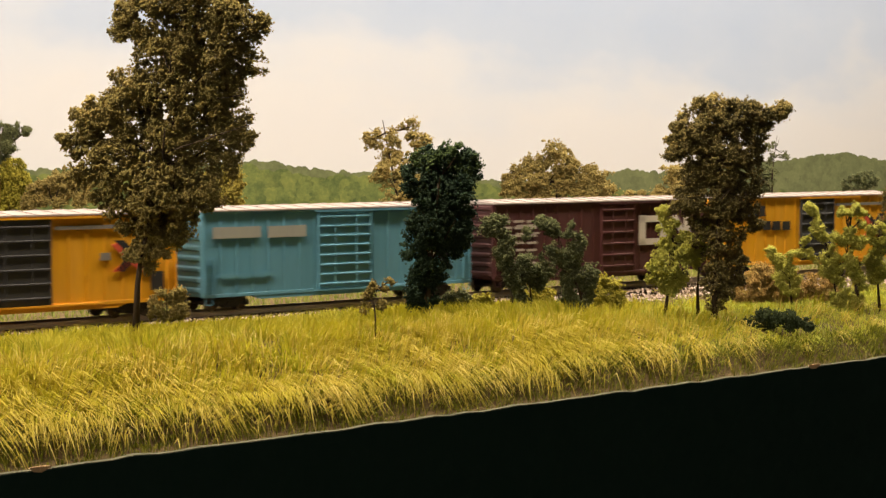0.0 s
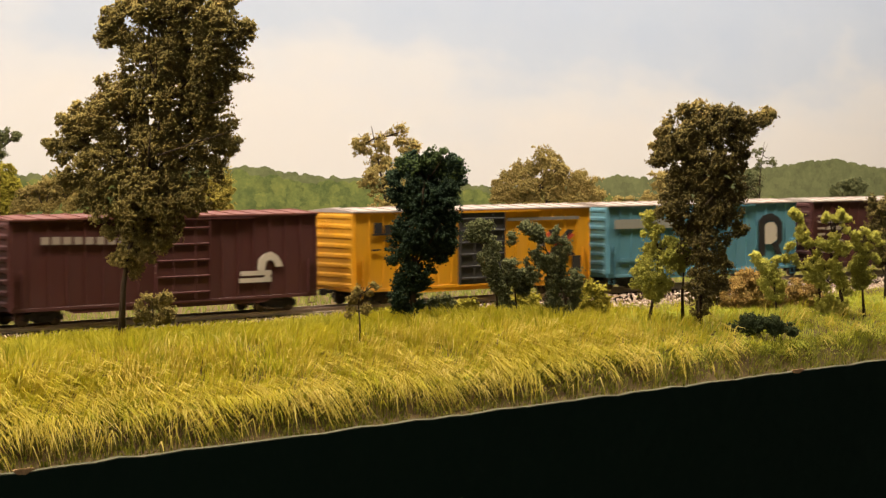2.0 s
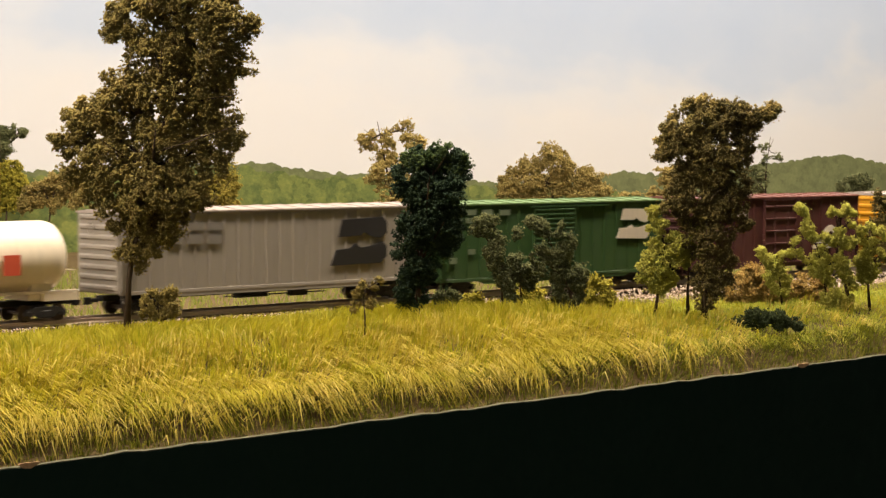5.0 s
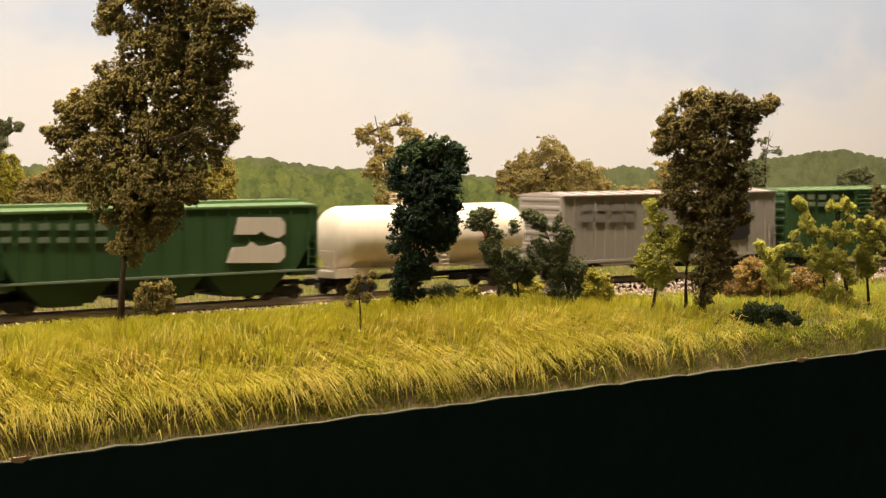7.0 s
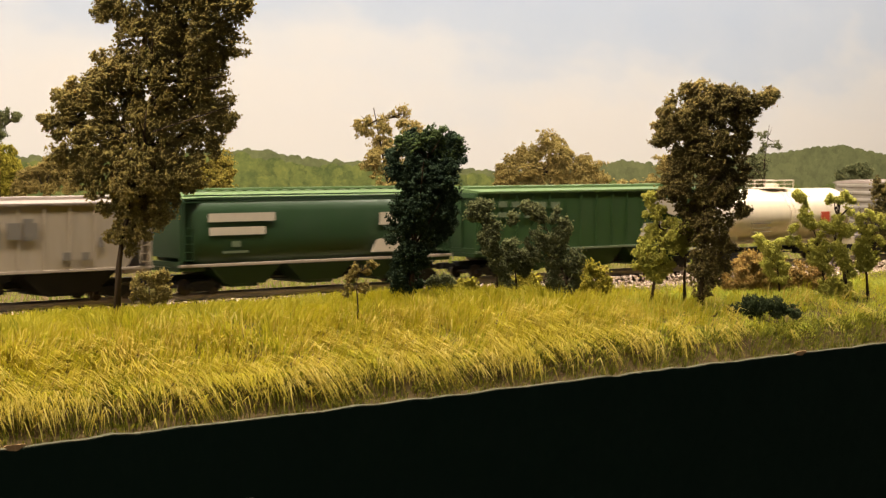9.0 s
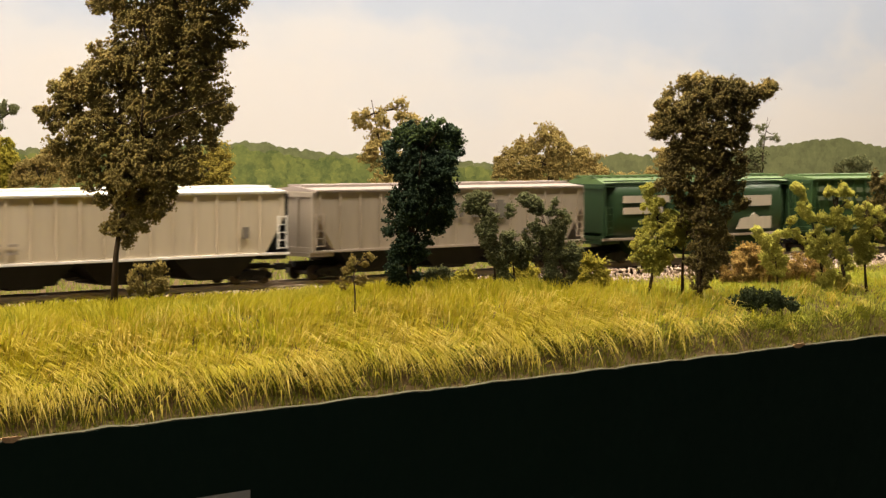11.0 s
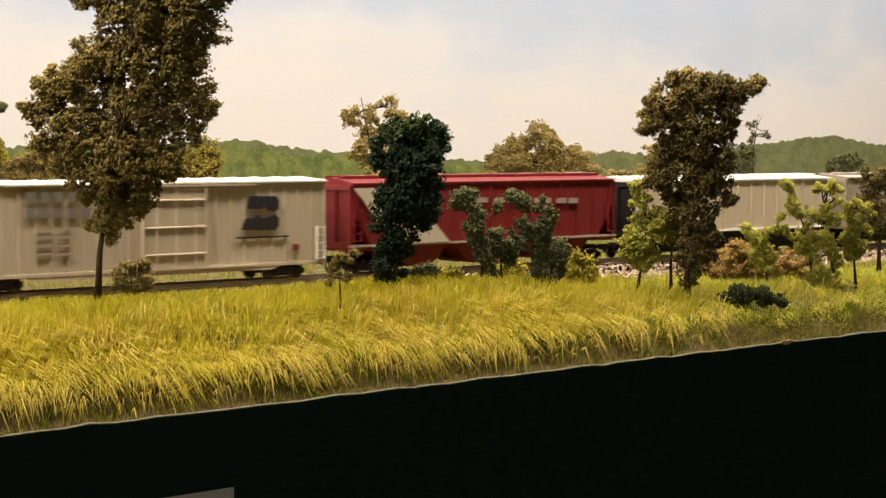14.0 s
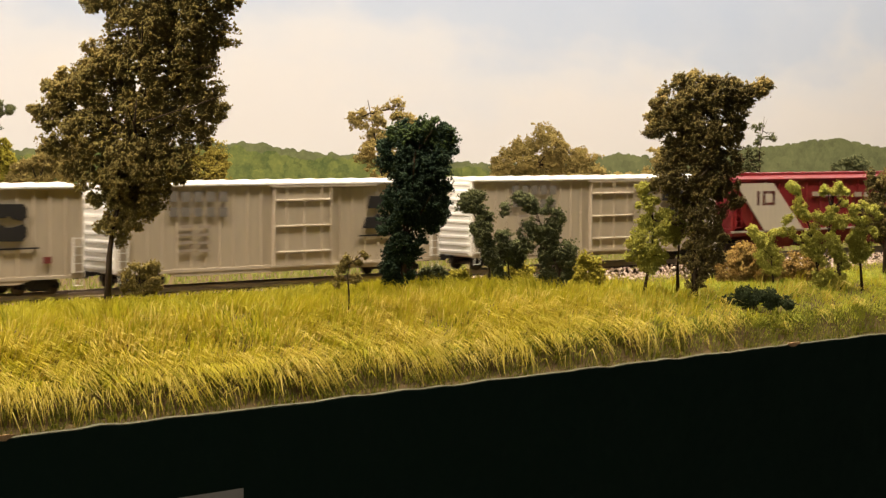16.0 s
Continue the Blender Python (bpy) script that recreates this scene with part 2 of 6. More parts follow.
MAT = {
    "sky": sky_print("printed_sky"),
    "far_wood": wood_print("far_wood_print", (0.045, 0.066, 0.026), (0.110, 0.138, 0.045), (0.24, 0.25, 0.068)),
    "haze_wood": wood_print("hazy_wood_print", (0.088, 0.100, 0.048), (0.130, 0.143, 0.068), (0.185, 0.195, 0.088)),
    "fascia": paint("fascia_paint", (0.003, 0.024, 0.014), 0.6, 0.2),
    "fascia_lip": earth_mat("fascia_lip_board", (0.05, 0.05, 0.032), (0.17, 0.16, 0.105), 160),
    "chip": earth_mat("bare_board", (0.60, 0.36, 0.17), (0.75, 0.50, 0.27), 200),
    "earth": earth_mat("scenery_earth", (0.075, 0.050, 0.024), (0.15, 0.105, 0.045)),
    "wallpaint": paint("room_wall_paint", (0.45, 0.42, 0.38), 0.9, 0.1),
    "carpet": earth_mat("room_carpet", (0.10, 0.09, 0.08), (0.14, 0.13, 0.12), 8, 300),
    "grass_long": grass_mat("long_static_grass", [(0.0, (0.216, 0.228, 0.0102)), (0.5, (0.406, 0.376, 0.0187)), (1.0, (0.614, 0.507, 0.0596))], (0.487, 0.419, 0.0255)),
    "grass_straw": grass_mat("straw_static_grass", [(0.0, (0.311, 0.246, 0.0228)), (0.5, (0.531, 0.413, 0.0546)), (1.0, (0.750, 0.606, 0.1822))], (0.494, 0.404, 0.0409)),
    "grass_back": grass_mat("back_static_grass", [(0.0, (0.14, 0.18, 0.03)), (0.5, (0.24, 0.27, 0.05)), (1.0, (0.34, 0.35, 0.08))], (0.28, 0.28, 0.06)),
    # Green stubble; its colours are darkened for the shade below the overhang.
    "grass_lip_shaded": grass_mat("shaded_lip_static_grass", [(0.0, (0.07, 0.085, 0.008)), (0.5, (0.16, 0.17, 0.014)), (1.0, (0.34, 0.31, 0.04))], (0.16, 0.17, 0.015)),
    "grass_short": grass_mat("short_static_grass", [(0.0, (0.223, 0.271, 0.0219)), (0.5, (0.378, 0.406, 0.0395)), (1.0, (0.510, 0.496, 0.0746))], (0.453, 0.451, 0.0483)),
    "ballast": stone_mat("ballast_stone", [(0.0, (0.26, 0.185, 0.13)), (0.5, (0.46, 0.345, 0.26)), (1.0, (0.64, 0.51, 0.41))]),
    "rail": paint("rail_steel", (0.58, 0.46, 0.36), 0.4, 0.3, 0.0),
    "tie": earth_mat("tie_wood", (0.05, 0.035, 0.025), (0.11, 0.08, 0.06), 300),
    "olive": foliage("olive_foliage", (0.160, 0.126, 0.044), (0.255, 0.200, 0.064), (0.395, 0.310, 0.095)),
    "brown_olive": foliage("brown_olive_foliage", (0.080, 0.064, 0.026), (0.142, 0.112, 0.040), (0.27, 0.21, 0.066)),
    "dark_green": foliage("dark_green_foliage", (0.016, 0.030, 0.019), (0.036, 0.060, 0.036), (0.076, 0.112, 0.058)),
    "grey_green": foliage("grey_green_foliage", (0.058, 0.066, 0.032), (0.125, 0.137, 0.062), (0.225, 0.23, 0.098)),
    "lime": foliage("lime_foliage", (0.29, 0.285, 0.052), (0.47, 0.45, 0.080), (0.64, 0.60, 0.125)),
    # Leaf colour of the golden trees; also paints lit tops on two olive crowns.
    "golden": foliage("golden_and_lit_top_foliage", (0.286, 0.215, 0.0715), (0.396, 0.303, 0.099), (0.528, 0.407, 0.138)),
    "yellow_olive": foliage("yellow_olive_foliage", (0.21, 0.165, 0.03), (0.34, 0.27, 0.05), (0.48, 0.385, 0.08)),
    "tan_bush": foliage("tan_bush_foliage", (0.25, 0.15, 0.045), (0.43, 0.275, 0.08), (0.56, 0.39, 0.12)),
    "yellow_bush": foliage("yellow_bush_foliage", (0.20, 0.17, 0.02), (0.38, 0.33, 0.04), (0.52, 0.45, 0.07)),
    "blue_green": foliage("blue_green_foliage", (0.020, 0.030, 0.013), (0.044, 0.060, 0.025), (0.09, 0.11, 0.045)),
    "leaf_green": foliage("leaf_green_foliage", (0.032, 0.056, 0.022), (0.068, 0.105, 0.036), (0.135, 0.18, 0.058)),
    "sparse_brown": foliage("sparse_brown_foliage", (0.12, 0.09, 0.03), (0.25, 0.19, 0.055), (0.42, 0.33, 0.10)),
    "bark": bark("tree_bark", (0.075, 0.052, 0.034)),
    "yellow": paint("yellow_car_paint", (0.62, 0.29, 0.010), 0.40),
    "teal": paint("teal_car_paint", (0.090, 0.235, 0.31), 0.45),
    "brown": paint("brown_car_paint", (0.070, 0.021, 0.019), 0.45),
    "green": paint("green_car_paint", (0.030, 0.068, 0.021), 0.42),
    "dkgreen": paint("dark_green_car_paint", (0.020, 0.048, 0.018), 0.40),
    "grey": paint("grey_car_paint", (0.27, 0.235, 0.20), 0.5),
    "warmgrey": paint("warm_grey_car_paint", (0.36, 0.30, 0.235), 0.5),
    "white": paint("white_car_paint", (0.47, 0.395, 0.30), 0.45),
    "cream": paint("cream_car_paint", (0.58, 0.49, 0.37), 0.45, 0.2),
    "tankwhite": paint("tank_white_paint", (0.74, 0.64, 0.50), 0.32, 0.25),
    "red": paint("red_car_paint", (0.185, 0.014, 0.016), 0.42),
    "roofwhite": paint("white_roof_and_lit_end_paint", (0.80, 0.77, 0.72), 0.5, 0.2),
    "roofgalv": paint("pale_metal_roof_paint", (0.36, 0.30, 0.265), 0.5, 0.4),
    "roofbrown": paint("weathered_brown_roof_paint", (0.165, 0.058, 0.044), 0.5, 0.3),
    "roofgreen": paint("green_roof_paint", (0.115, 0.185, 0.066), 0.5, 0.25),
    "black": paint("black_underframe_paint", (0.012, 0.011, 0.011), 0.6, 0.2),
    "doorblack": paint("black_door_paint", (0.035, 0.033, 0.033), 0.5, 0.3),
    "wheel": paint("wheel_steel", (0.10, 0.075, 0.06), 0.45, 0.3, 0.6),
    "mark_white": paint("white_lettering", (0.54, 0.47, 0.385), 0.5, 0.3),
    "mark_pale": paint("pale_lettering", (0.33, 0.27, 0.22), 0.6, 0.3),
    "mark_dusty": paint("dusty_grey_panel_paint", (0.27, 0.265, 0.225), 0.6, 0.3),
    "mark_dim": paint("dim_green_lettering", (0.115, 0.145, 0.085), 0.6, 0.3),
    "mark_black": paint("black_lettering", (0.016, 0.014, 0.014), 0.5, 0.2),
    "mark_red": paint("red_lettering", (0.50, 0.07, 0.03), 0.5, 0.2),
    "mark_dark": paint("dark_red_lettering", (0.16, 0.03, 0.025), 0.5, 0.2),
    "mark_grey": paint("grey_lettering", (0.17, 0.15, 0.13), 0.6, 0.2),
    "card": paint("label_card", (0.62, 0.60, 0.56), 0.6, 0.1),
}

# ------------------------------------------------------------------ mesh helpers


class Shape:
    """Vertices and faces gathered for one mesh."""

    def __init__(self):
        self.v, self.f = [], []

    def add(self, verts, faces):
        n = len(self.v)
        self.v += [tuple(p) for p in verts]
        self.f += [tuple(n + i for i in f) for f in faces]
        return self

    def box(self, x0, x1, y0, y1, z0, z1):
        v = [(x, y, z) for z in (z0, z1) for y in (y0, y1) for x in (x0, x1)]
        return self.add(v, [(0, 2, 3, 1), (4, 5, 7, 6), (0, 1, 5, 4), (2, 6, 7, 3), (0, 4, 6, 2), (1, 3, 7, 5)])

    def prism(self, pts, y0, y1):
        """A polygon in x and z, made solid from y0 to y1."""
        n = len(pts)
        v = [(x, y0, z) for x, z in pts] + [(x, y1, z) for x, z in pts]
        f = [tuple(range(n)), tuple(range(2 * n - 1, n - 1, -1))]
        f += [(i, i + n, (i + 1) % n + n, (i + 1) % n) for i in range(n)]
        return self.add(v, f)

    def section(self, pts, x0, x1):
        """A cross-section in y and z, made solid from x0 to x1."""
        n = len(pts)
        v = [(x0, y, z) for y, z in pts] + [(x1, y, z) for y, z in pts]
        f = [tuple(range(n - 1, -1, -1)), tuple(range(n, 2 * n))]
        f += [(i, (i + 1) % n, (i + 1) % n + n, i + n) for i in range(n)]
        return self.add(v, f)

    def tube(self, pts, radii, n=7, caps=True):
        rings = []
        for i, p in enumerate(pts):
            p = Vector(p)
            d = (Vector(pts[min(i + 1, len(pts) - 1)]) - Vector(pts[max(i - 1, 0)])).normalized()
            u = d.cross(Vector((0.31, 0.87, 0.38))).normalized()
            w = d.cross(u)
            rings.append([p + (u * math.cos(k * math.tau / n) + w * math.sin(k * math.tau / n)) * radii[i] for k in range(n)])
        v = [q for ring in rings for q in ring]
        f = [(i * n + k, i * n + (k + 1) % n, (i + 1) * n + (k + 1) % n, (i + 1) * n + k) for i in range(len(pts) - 1) for k in range(n)]
        if caps:
            f += [tuple(range(n - 1, -1, -1)), tuple(range(len(v) - n, len(v)))]
        return self.add(v, f)

    def mesh(self, name, material, bevel=0.0, smooth_on=False):
        me = bpy.data.meshes.new(name)
        me.from_pydata(self.v, [], self.f)
        bm = bmesh.new()
        bm.from_mesh(me)
        bmesh.ops.recalc_face_normals(bm, faces=bm.faces)
        if bevel:
            bmesh.ops.bevel(bm, geom=bm.edges[:], offset=bevel, segments=1, affect="EDGES", clamp_overlap=True)
        if smooth_on:
            for f in bm.faces:
                f.smooth = True
        bm.to_mesh(me)
        bm.free()
        me.materials.append(MAT[material])
        return me


def part(name, shape, material, parent, label="", bevel=0.0, smooth_on=False):
    me = shape.mesh(name, material, bevel, smooth_on) if isinstance(shape, Shape) else shape
    ob = new(name, me)
    ob.parent = parent
    if label:
        tagged(ob, label)
    return ob


def thing(name, m, label, category, group="", kind=""):
    ob = new(name)
    ob.empty_display_size = 0.01
    ob.matrix_world = m
    return tagged(ob, label, category, group, kind)


def solid(name, shape, material, label="", category="", group="", kind="", bevel=0.0, smooth_on=False):
    return tagged(new(name, shape.mesh(name, material, bevel, smooth_on)), label, category, group, kind)


def array_mesh(name, verts, faces, material, smooth_on=False):
    """A mesh from numpy arrays; all faces have the same number of corners."""
    me = bpy.data.meshes.new(name)
    nv, (nf, k) = len(verts), faces.shape
    me.vertices.add(nv)
    me.vertices.foreach_set("co", np.ascontiguousarray(verts, dtype=np.float32).ravel())
    me.loops.add(nf * k)
    me.loops.foreach_set("vertex_index", np.ascontiguousarray(faces, dtype=np.int32).ravel())
    me.polygons.add(nf)
    me.polygons.foreach_set("loop_start", np.arange(0, nf * k, k, dtype=np.int32))
    me.update(calc_edges=True)
    me.materials.append(MAT[material])
    return me


# ------------------------------------------------------------------ setting: room, fascia, ground, backdrop


FAR = BACK * 1.3296
WEST, EAST = -4.1, 4.4


def quad_wall(name, p, q, z0, z1, thick, material):
    """An upright slab from p to q (a, b), thickened away from the room."""
    (a0, b0), (a1, b1) = p, q
    s = Shape()
    d = Vector((a1 - a0, b1 - b0)).normalized()
    n = Vector((d.y, -d.x)) * thick
    pts = [(a0, b0), (a1, b1), (a1 + n.x, b1 + n.y), (a0 + n.x, b0 + n.y)]
    v = [T(a, b, z) for z in (z0, z1) for a, b in pts]
    s.add(v, [(0, 1, 2, 3), (7, 6, 5, 4), (0, 4, 5, 1), (1, 5, 6, 2), (2, 6, 7, 3), (3, 7, 4, 0)])
    return solid(name, s, material, kind="structure")


def room():
    f, t = -1.1, 1.3
    quad_wall("wall_north", (EAST, FAR + 0.02), (WEST, FAR + 0.02), f, t, 0.1, "wallpaint")
    quad_wall("wall_south", (WEST, -4.4), (EAST, -4.4), f, t, 0.1, "wallpaint")
    quad_wall("wall_west", (WEST, FAR + 0.02), (WEST, -4.4), f, t, 0.1, "wallpaint")
    quad_wall("wall_east", (EAST, -4.4), (EAST, FAR + 0.02), f, t, 0.1, "wallpaint")
    for name, z0, z1, m in (("floor", f - 0.05, f, "carpet"), ("ceiling", t, t + 0.05, "wallpaint")):
        s = Shape()
        pts = [(WEST, -4.4), (EAST, -4.4), (EAST, FAR), (WEST, FAR)]
        s.add([T(a, b, z) for z in (z0, z1) for a, b in pts], [(3, 2, 1, 0), (4, 5, 6, 7), (0, 1, 5, 4), (1, 2, 6, 5), (2, 3, 7, 6), (3, 0, 4, 7)])
        solid(name, s, m, kind="structure")


def backdrop():
    s = Shape()
    s.box(WEST - 0.273, EAST - 0.273, 0.0, 0.006, -0.05, 0.62)
    ob = solid("backdrop", s, "sky", "painted sky board with pale haze and soft clouds", "backdrop", kind="structure")
    ob.matrix_world = Matrix.Translation(T(0.273, FAR)) @ Matrix.Rotation(THETA, 4, "Z")


def sorted_as():
    fine = [i * 0.01 - 0.7 for i in range(191)]
    return [A0, -2.4, -1.6, -1.0] + fine + [1.5, 2.2, 2.8, A1]


def ground():
    cols = sorted_as()
    rows = [0, 0.004, 0.009, 0.015, 0.022, 0.03, 0.04, 0.05, 0.06, 0.07, 0.08, 0.09, 0.1, 0.11]
    back = [-0.02, -0.012, 0.0, 0.02, 0.045, 0.06, 0.09, 0.14, 0.2, 0.28, 0.36, 0.44, BACK]
    v, f = [], []
    for a in cols:
        e = edge_b(a)
        line = [e + (d / 0.11) * (-0.028 - e) for d in rows] + back
        v += [W(a, b, ground_z(a, b)) for b in line]
    n = len(rows) + len(back)
    for i in range(len(cols) - 1):
        f += [(i * n + j, (i + 1) * n + j, (i + 1) * n + j + 1, i * n + j + 1) for j in range(n - 1)]
    s = Shape().add(v, f)
    solid("ground", s, "earth", "earth scenery base covered with static grass", "ground", kind="structure", smooth_on=True)


def fascia():
    cols = sorted_as()
    v, f, lv, lf = [], [], [], []
    for a in cols:
        e = edge_b(a)
        top = ground_z(a, e)
        rough = 0.0008 * noise.noise(Vector((a * 60, 0, 4))) + 0.0008 * noise.noise(Vector((a * 190, 2, 4)))
        lip = top + 0.0012 + rough
        v += [W(a, e - 0.0035, lip - 0.0006), W(a, e - 0.0035, -0.45), W(a, e - 0.0005, -0.45), W(a, e - 0.0005, lip - 0.0006)]
        lv += [W(a, e - 0.0034, lip - 0.0005), W(a, e - 0.0034, lip - 0.0001), W(a, e - 0.0004 + rough, lip - 0.0001), W(a, e - 0.0004, lip - 0.0005)]
    for i in range(len(cols) - 1):
        for vv, ff in ((v, f), (lv, lf)):
            ff += [(i * 4 + j, i * 4 + (j + 1) % 4, (i + 1) * 4 + (j + 1) % 4, (i + 1) * 4 + j) for j in range(4)]
    board = solid("fascia_board", Shape().add(v, f), "fascia", "dark green painted fascia board along the layout's edge", "fascia", kind="structure")
    part("raw_top_edge", Shape().add(lv, lf), "fascia_lip", board, "pale raw top edge of the board")
    for a, w in ((-0.2803, 0.011), (0.1815, 0.013)):
        e, s, rnd = edge_b(a), Shape(), random.Random(int(a * 1000) + 7)
        z = ground_z(a, e) + 0.0022
        pts = [(-w / 2, 0.0), (-w * 0.3, -0.0018), (w * 0.05, -0.0026), (w * 0.25, -0.0012), (w / 2, -0.0004), (w * 0.4, 0.0004), (-w * 0.4, 0.0004)]
        s.prism([(x, z0 * rnd.uniform(0.8, 1.1)) for x, z0 in pts], 0, 0.0006)
        c = part("board_chip", s, "chip", board, "chipped bare brown board")
        c.matrix_world = Matrix.Translation(W(a, e - 0.0042, z)) @ Matrix.Rotation(THETA + 0.05, 4, "Z")
    return board


room()
backdrop()
ground()
fascia()

# ------------------------------------------------------------------ printed woods on the backdrop


def wood_plate(name, mat, depth, thick, lift, lobe, seed, label, profile, x0, x1):
    """A cut-out wooded ridge on the backdrop; its top edge rises and falls crown by crown."""
    xs, zs = [p[0] for p in profile], [p[1] for p in profile]
    rnd = random.Random(seed)
    crowns, a = [], x0
    while a < x1:
        r = lobe * rnd.uniform(0.55, 1.25)
        crowns.append((a, r, rnd.uniform(-0.45, 0.35) * lobe))
        a += r * rnd.uniform(0.75, 1.35)
    top = []
    for k in range(int((x1 - x0) / 0.0012) + 1):
        a = x0 + k * 0.0012
        z = -lobe * 0.5
        for c, r, up in crowns:
            if abs(a - c) < r:
                z = max(z, up + math.sqrt(r * r - (a - c) ** 2) * 0.75 - r * 0.2)
        leaf = noise.noise(Vector((a * 420, seed, 0))) * 0.0009 + noise.noise(Vector((a * 160, seed, 5))) * 0.0009
        top.append((a, float(np.interp(a, xs, zs)) + lift + z * 0.8 + leaf))
    s = Shape()
    n = len(top)
    v = [(a, -depth - thick, z) for a, z in top] + [(a, -depth - thick, -0.03) for a, z in top]
    v += [(a, -depth, z) for a, z in top] + [(a, -depth, -0.03) for a, z in top]
    f = [(i, i + 1, n + i + 1, n + i) for i in range(n - 1)] + [(2 * n + i, 2 * n + i + 1, i + 1, i) for i in range(n - 1)]
    f += [(2 * n + i + 1, 2 * n + i, 3 * n + i, 3 * n + i + 1) for i in range(n - 1)]
    ob = solid(name, s.add(v, f), mat, label, "woods", kind="structure")
    ob.matrix_world = Matrix.Translation(T(0.273, FAR)) @ Matrix.Rotation(THETA, 4, "Z")


def woods():
    ridge = [(-0.344, 0.0749), (-0.089, 0.0731), (0.089, 0.0797), (0.138, 0.0773), (0.196, 0.0689), (0.336, 0.0654), (0.441, 0.0558), (0.600, 0.0619), (0.648, 0.0681), (0.709, 0.0637), (0.957, 0.0776), (1.064, 0.0876), (1.162, 0.0753), (1.411, 0.0711)]
    slope = [(-0.583, 0.0660), (-0.058, 0.0660), (0.093, 0.0710), (0.187, 0.0600), (0.326, 0.0540), (0.443, 0.0470), (0.606, 0.0380), (0.816, 0.0320), (1.516, 0.0300)]
    wood_plate("far_woods", "haze_wood", 0.0, 0.0015, -0.0022, 0.0060, 1, "hazy wooded ridge painted on the backdrop", ridge, -0.7, 1.63)
    wood_plate("middle_woods", "far_wood", 0.002, 0.0015, 0.0, 0.010, 2, "green wooded slope painted on the backdrop", slope, -0.7, 1.63)


woods()

# ------------------------------------------------------------------ track


def track():
    track_ob = thing("track", Matrix.Translation(T(0, TRACK_B)) @ Matrix.Rotation(THETA, 4, "Z"), "weathered steel rails on dark wooden ties in ballast", "track", kind="structure")
    for y in (-0.0083, 0.0083):
        s = Shape()
        prof = [(-0.0011, -0.0026), (0.0011, -0.0026), (0.0011, -0.0022), (0.0003, -0.0019), (0.0003, -0.0008), (0.00055, -0.0006), (0.00055, 0.0), (-0.00055, 0.0), (-0.00055, -0.0006), (-0.0003, -0.0008), (-0.0003, -0.0019), (-0.0011, -0.0022)]
        s.section([(y + p, z) for p, z in prof], WEST + 0.01, EAST - 0.01)
        part("rail", s, "rail", track_ob, "steel rail with rusty sides")
    tie = Shape().box(-0.0014, 0.0014, -0.0150, 0.0150, -0.0046, -0.0027).mesh("tie", "tie", 0.0002)
    rest, step = Shape(), 0.0066
    n0, n1 = int(WEST / step) + 2, int(EAST / step) - 2
    rnd = random.Random(3)
    for i in range(n0, n1):
        a = i * step
        if -0.60 < a < 1.05:
            ob = new("tie", tie)
            ob.parent = track_ob
            ob.matrix_basis = pose(a + rnd.uniform(-0.0004, 0.0004), rnd.uniform(-0.0006, 0.0006), rnd.uniform(-0.0002, 0.0001), 0, 0, rnd.uniform(-1.5, 1.5))
        else:
            rest.box(a - 0.0014, a + 0.0014, -0.015, 0.015, -0.0046, -0.0027)
    tagged(part("distant_ties", rest, "tie", track_ob), kind="stuff")


track()


def stones():
    rng = np.random.default_rng(11)
    n = 27000
    a = np.concatenate([rng.uniform(-0.55, 1.0, n)])
    b = rng.uniform(-0.0215, 0.0460, n)
    base = np.array([(1, 0, 0), (-1, 0, 0), (0, 1, 0), (0, -1, 0), (0, 0, 1), (0, 0, -1)], float)
    tri = np.array([(0, 2, 4), (2, 1, 4), (1, 3, 4), (3, 0, 4), (2, 0, 5), (1, 2, 5), (3, 1, 5), (0, 3, 5)])
    off = np.abs(b * 1.3296 - TRACK_B)
    z = np.where(off < 0.019, -0.0032, -0.0034 - (off - 0.019) * 0.22)
    gz = np.array([ground_z(x, y) for x, y in zip(a, b)])
    z = np.maximum(z, gz + 0.0002)
    keep = (gz < -0.0045)
    a, b, z = a[keep], b[keep], z[keep]
    n = len(a)
    r = rng.uniform(0.0005, 0.0011, n)
    v = base[None] * r[:, None, None] * (1 + 0.35 * rng.standard_normal((n, 6, 3)))
    p = np.stack([a * CO + b * BX, D0 + a * SI + b * BY, z], 1)
    v = v + p[:, None]
    f = tri[None] + (np.arange(n) * 6)[:, None, None]
    me = array_mesh("ballast", v.reshape(-1, 3), f.reshape(-1, 3), "ballast")
    tagged(new("ballast", me), "pinkish tan crushed stone ballast along the track", "ballast", kind="stuff")


stones()

# ------------------------------------------------------------------ grass


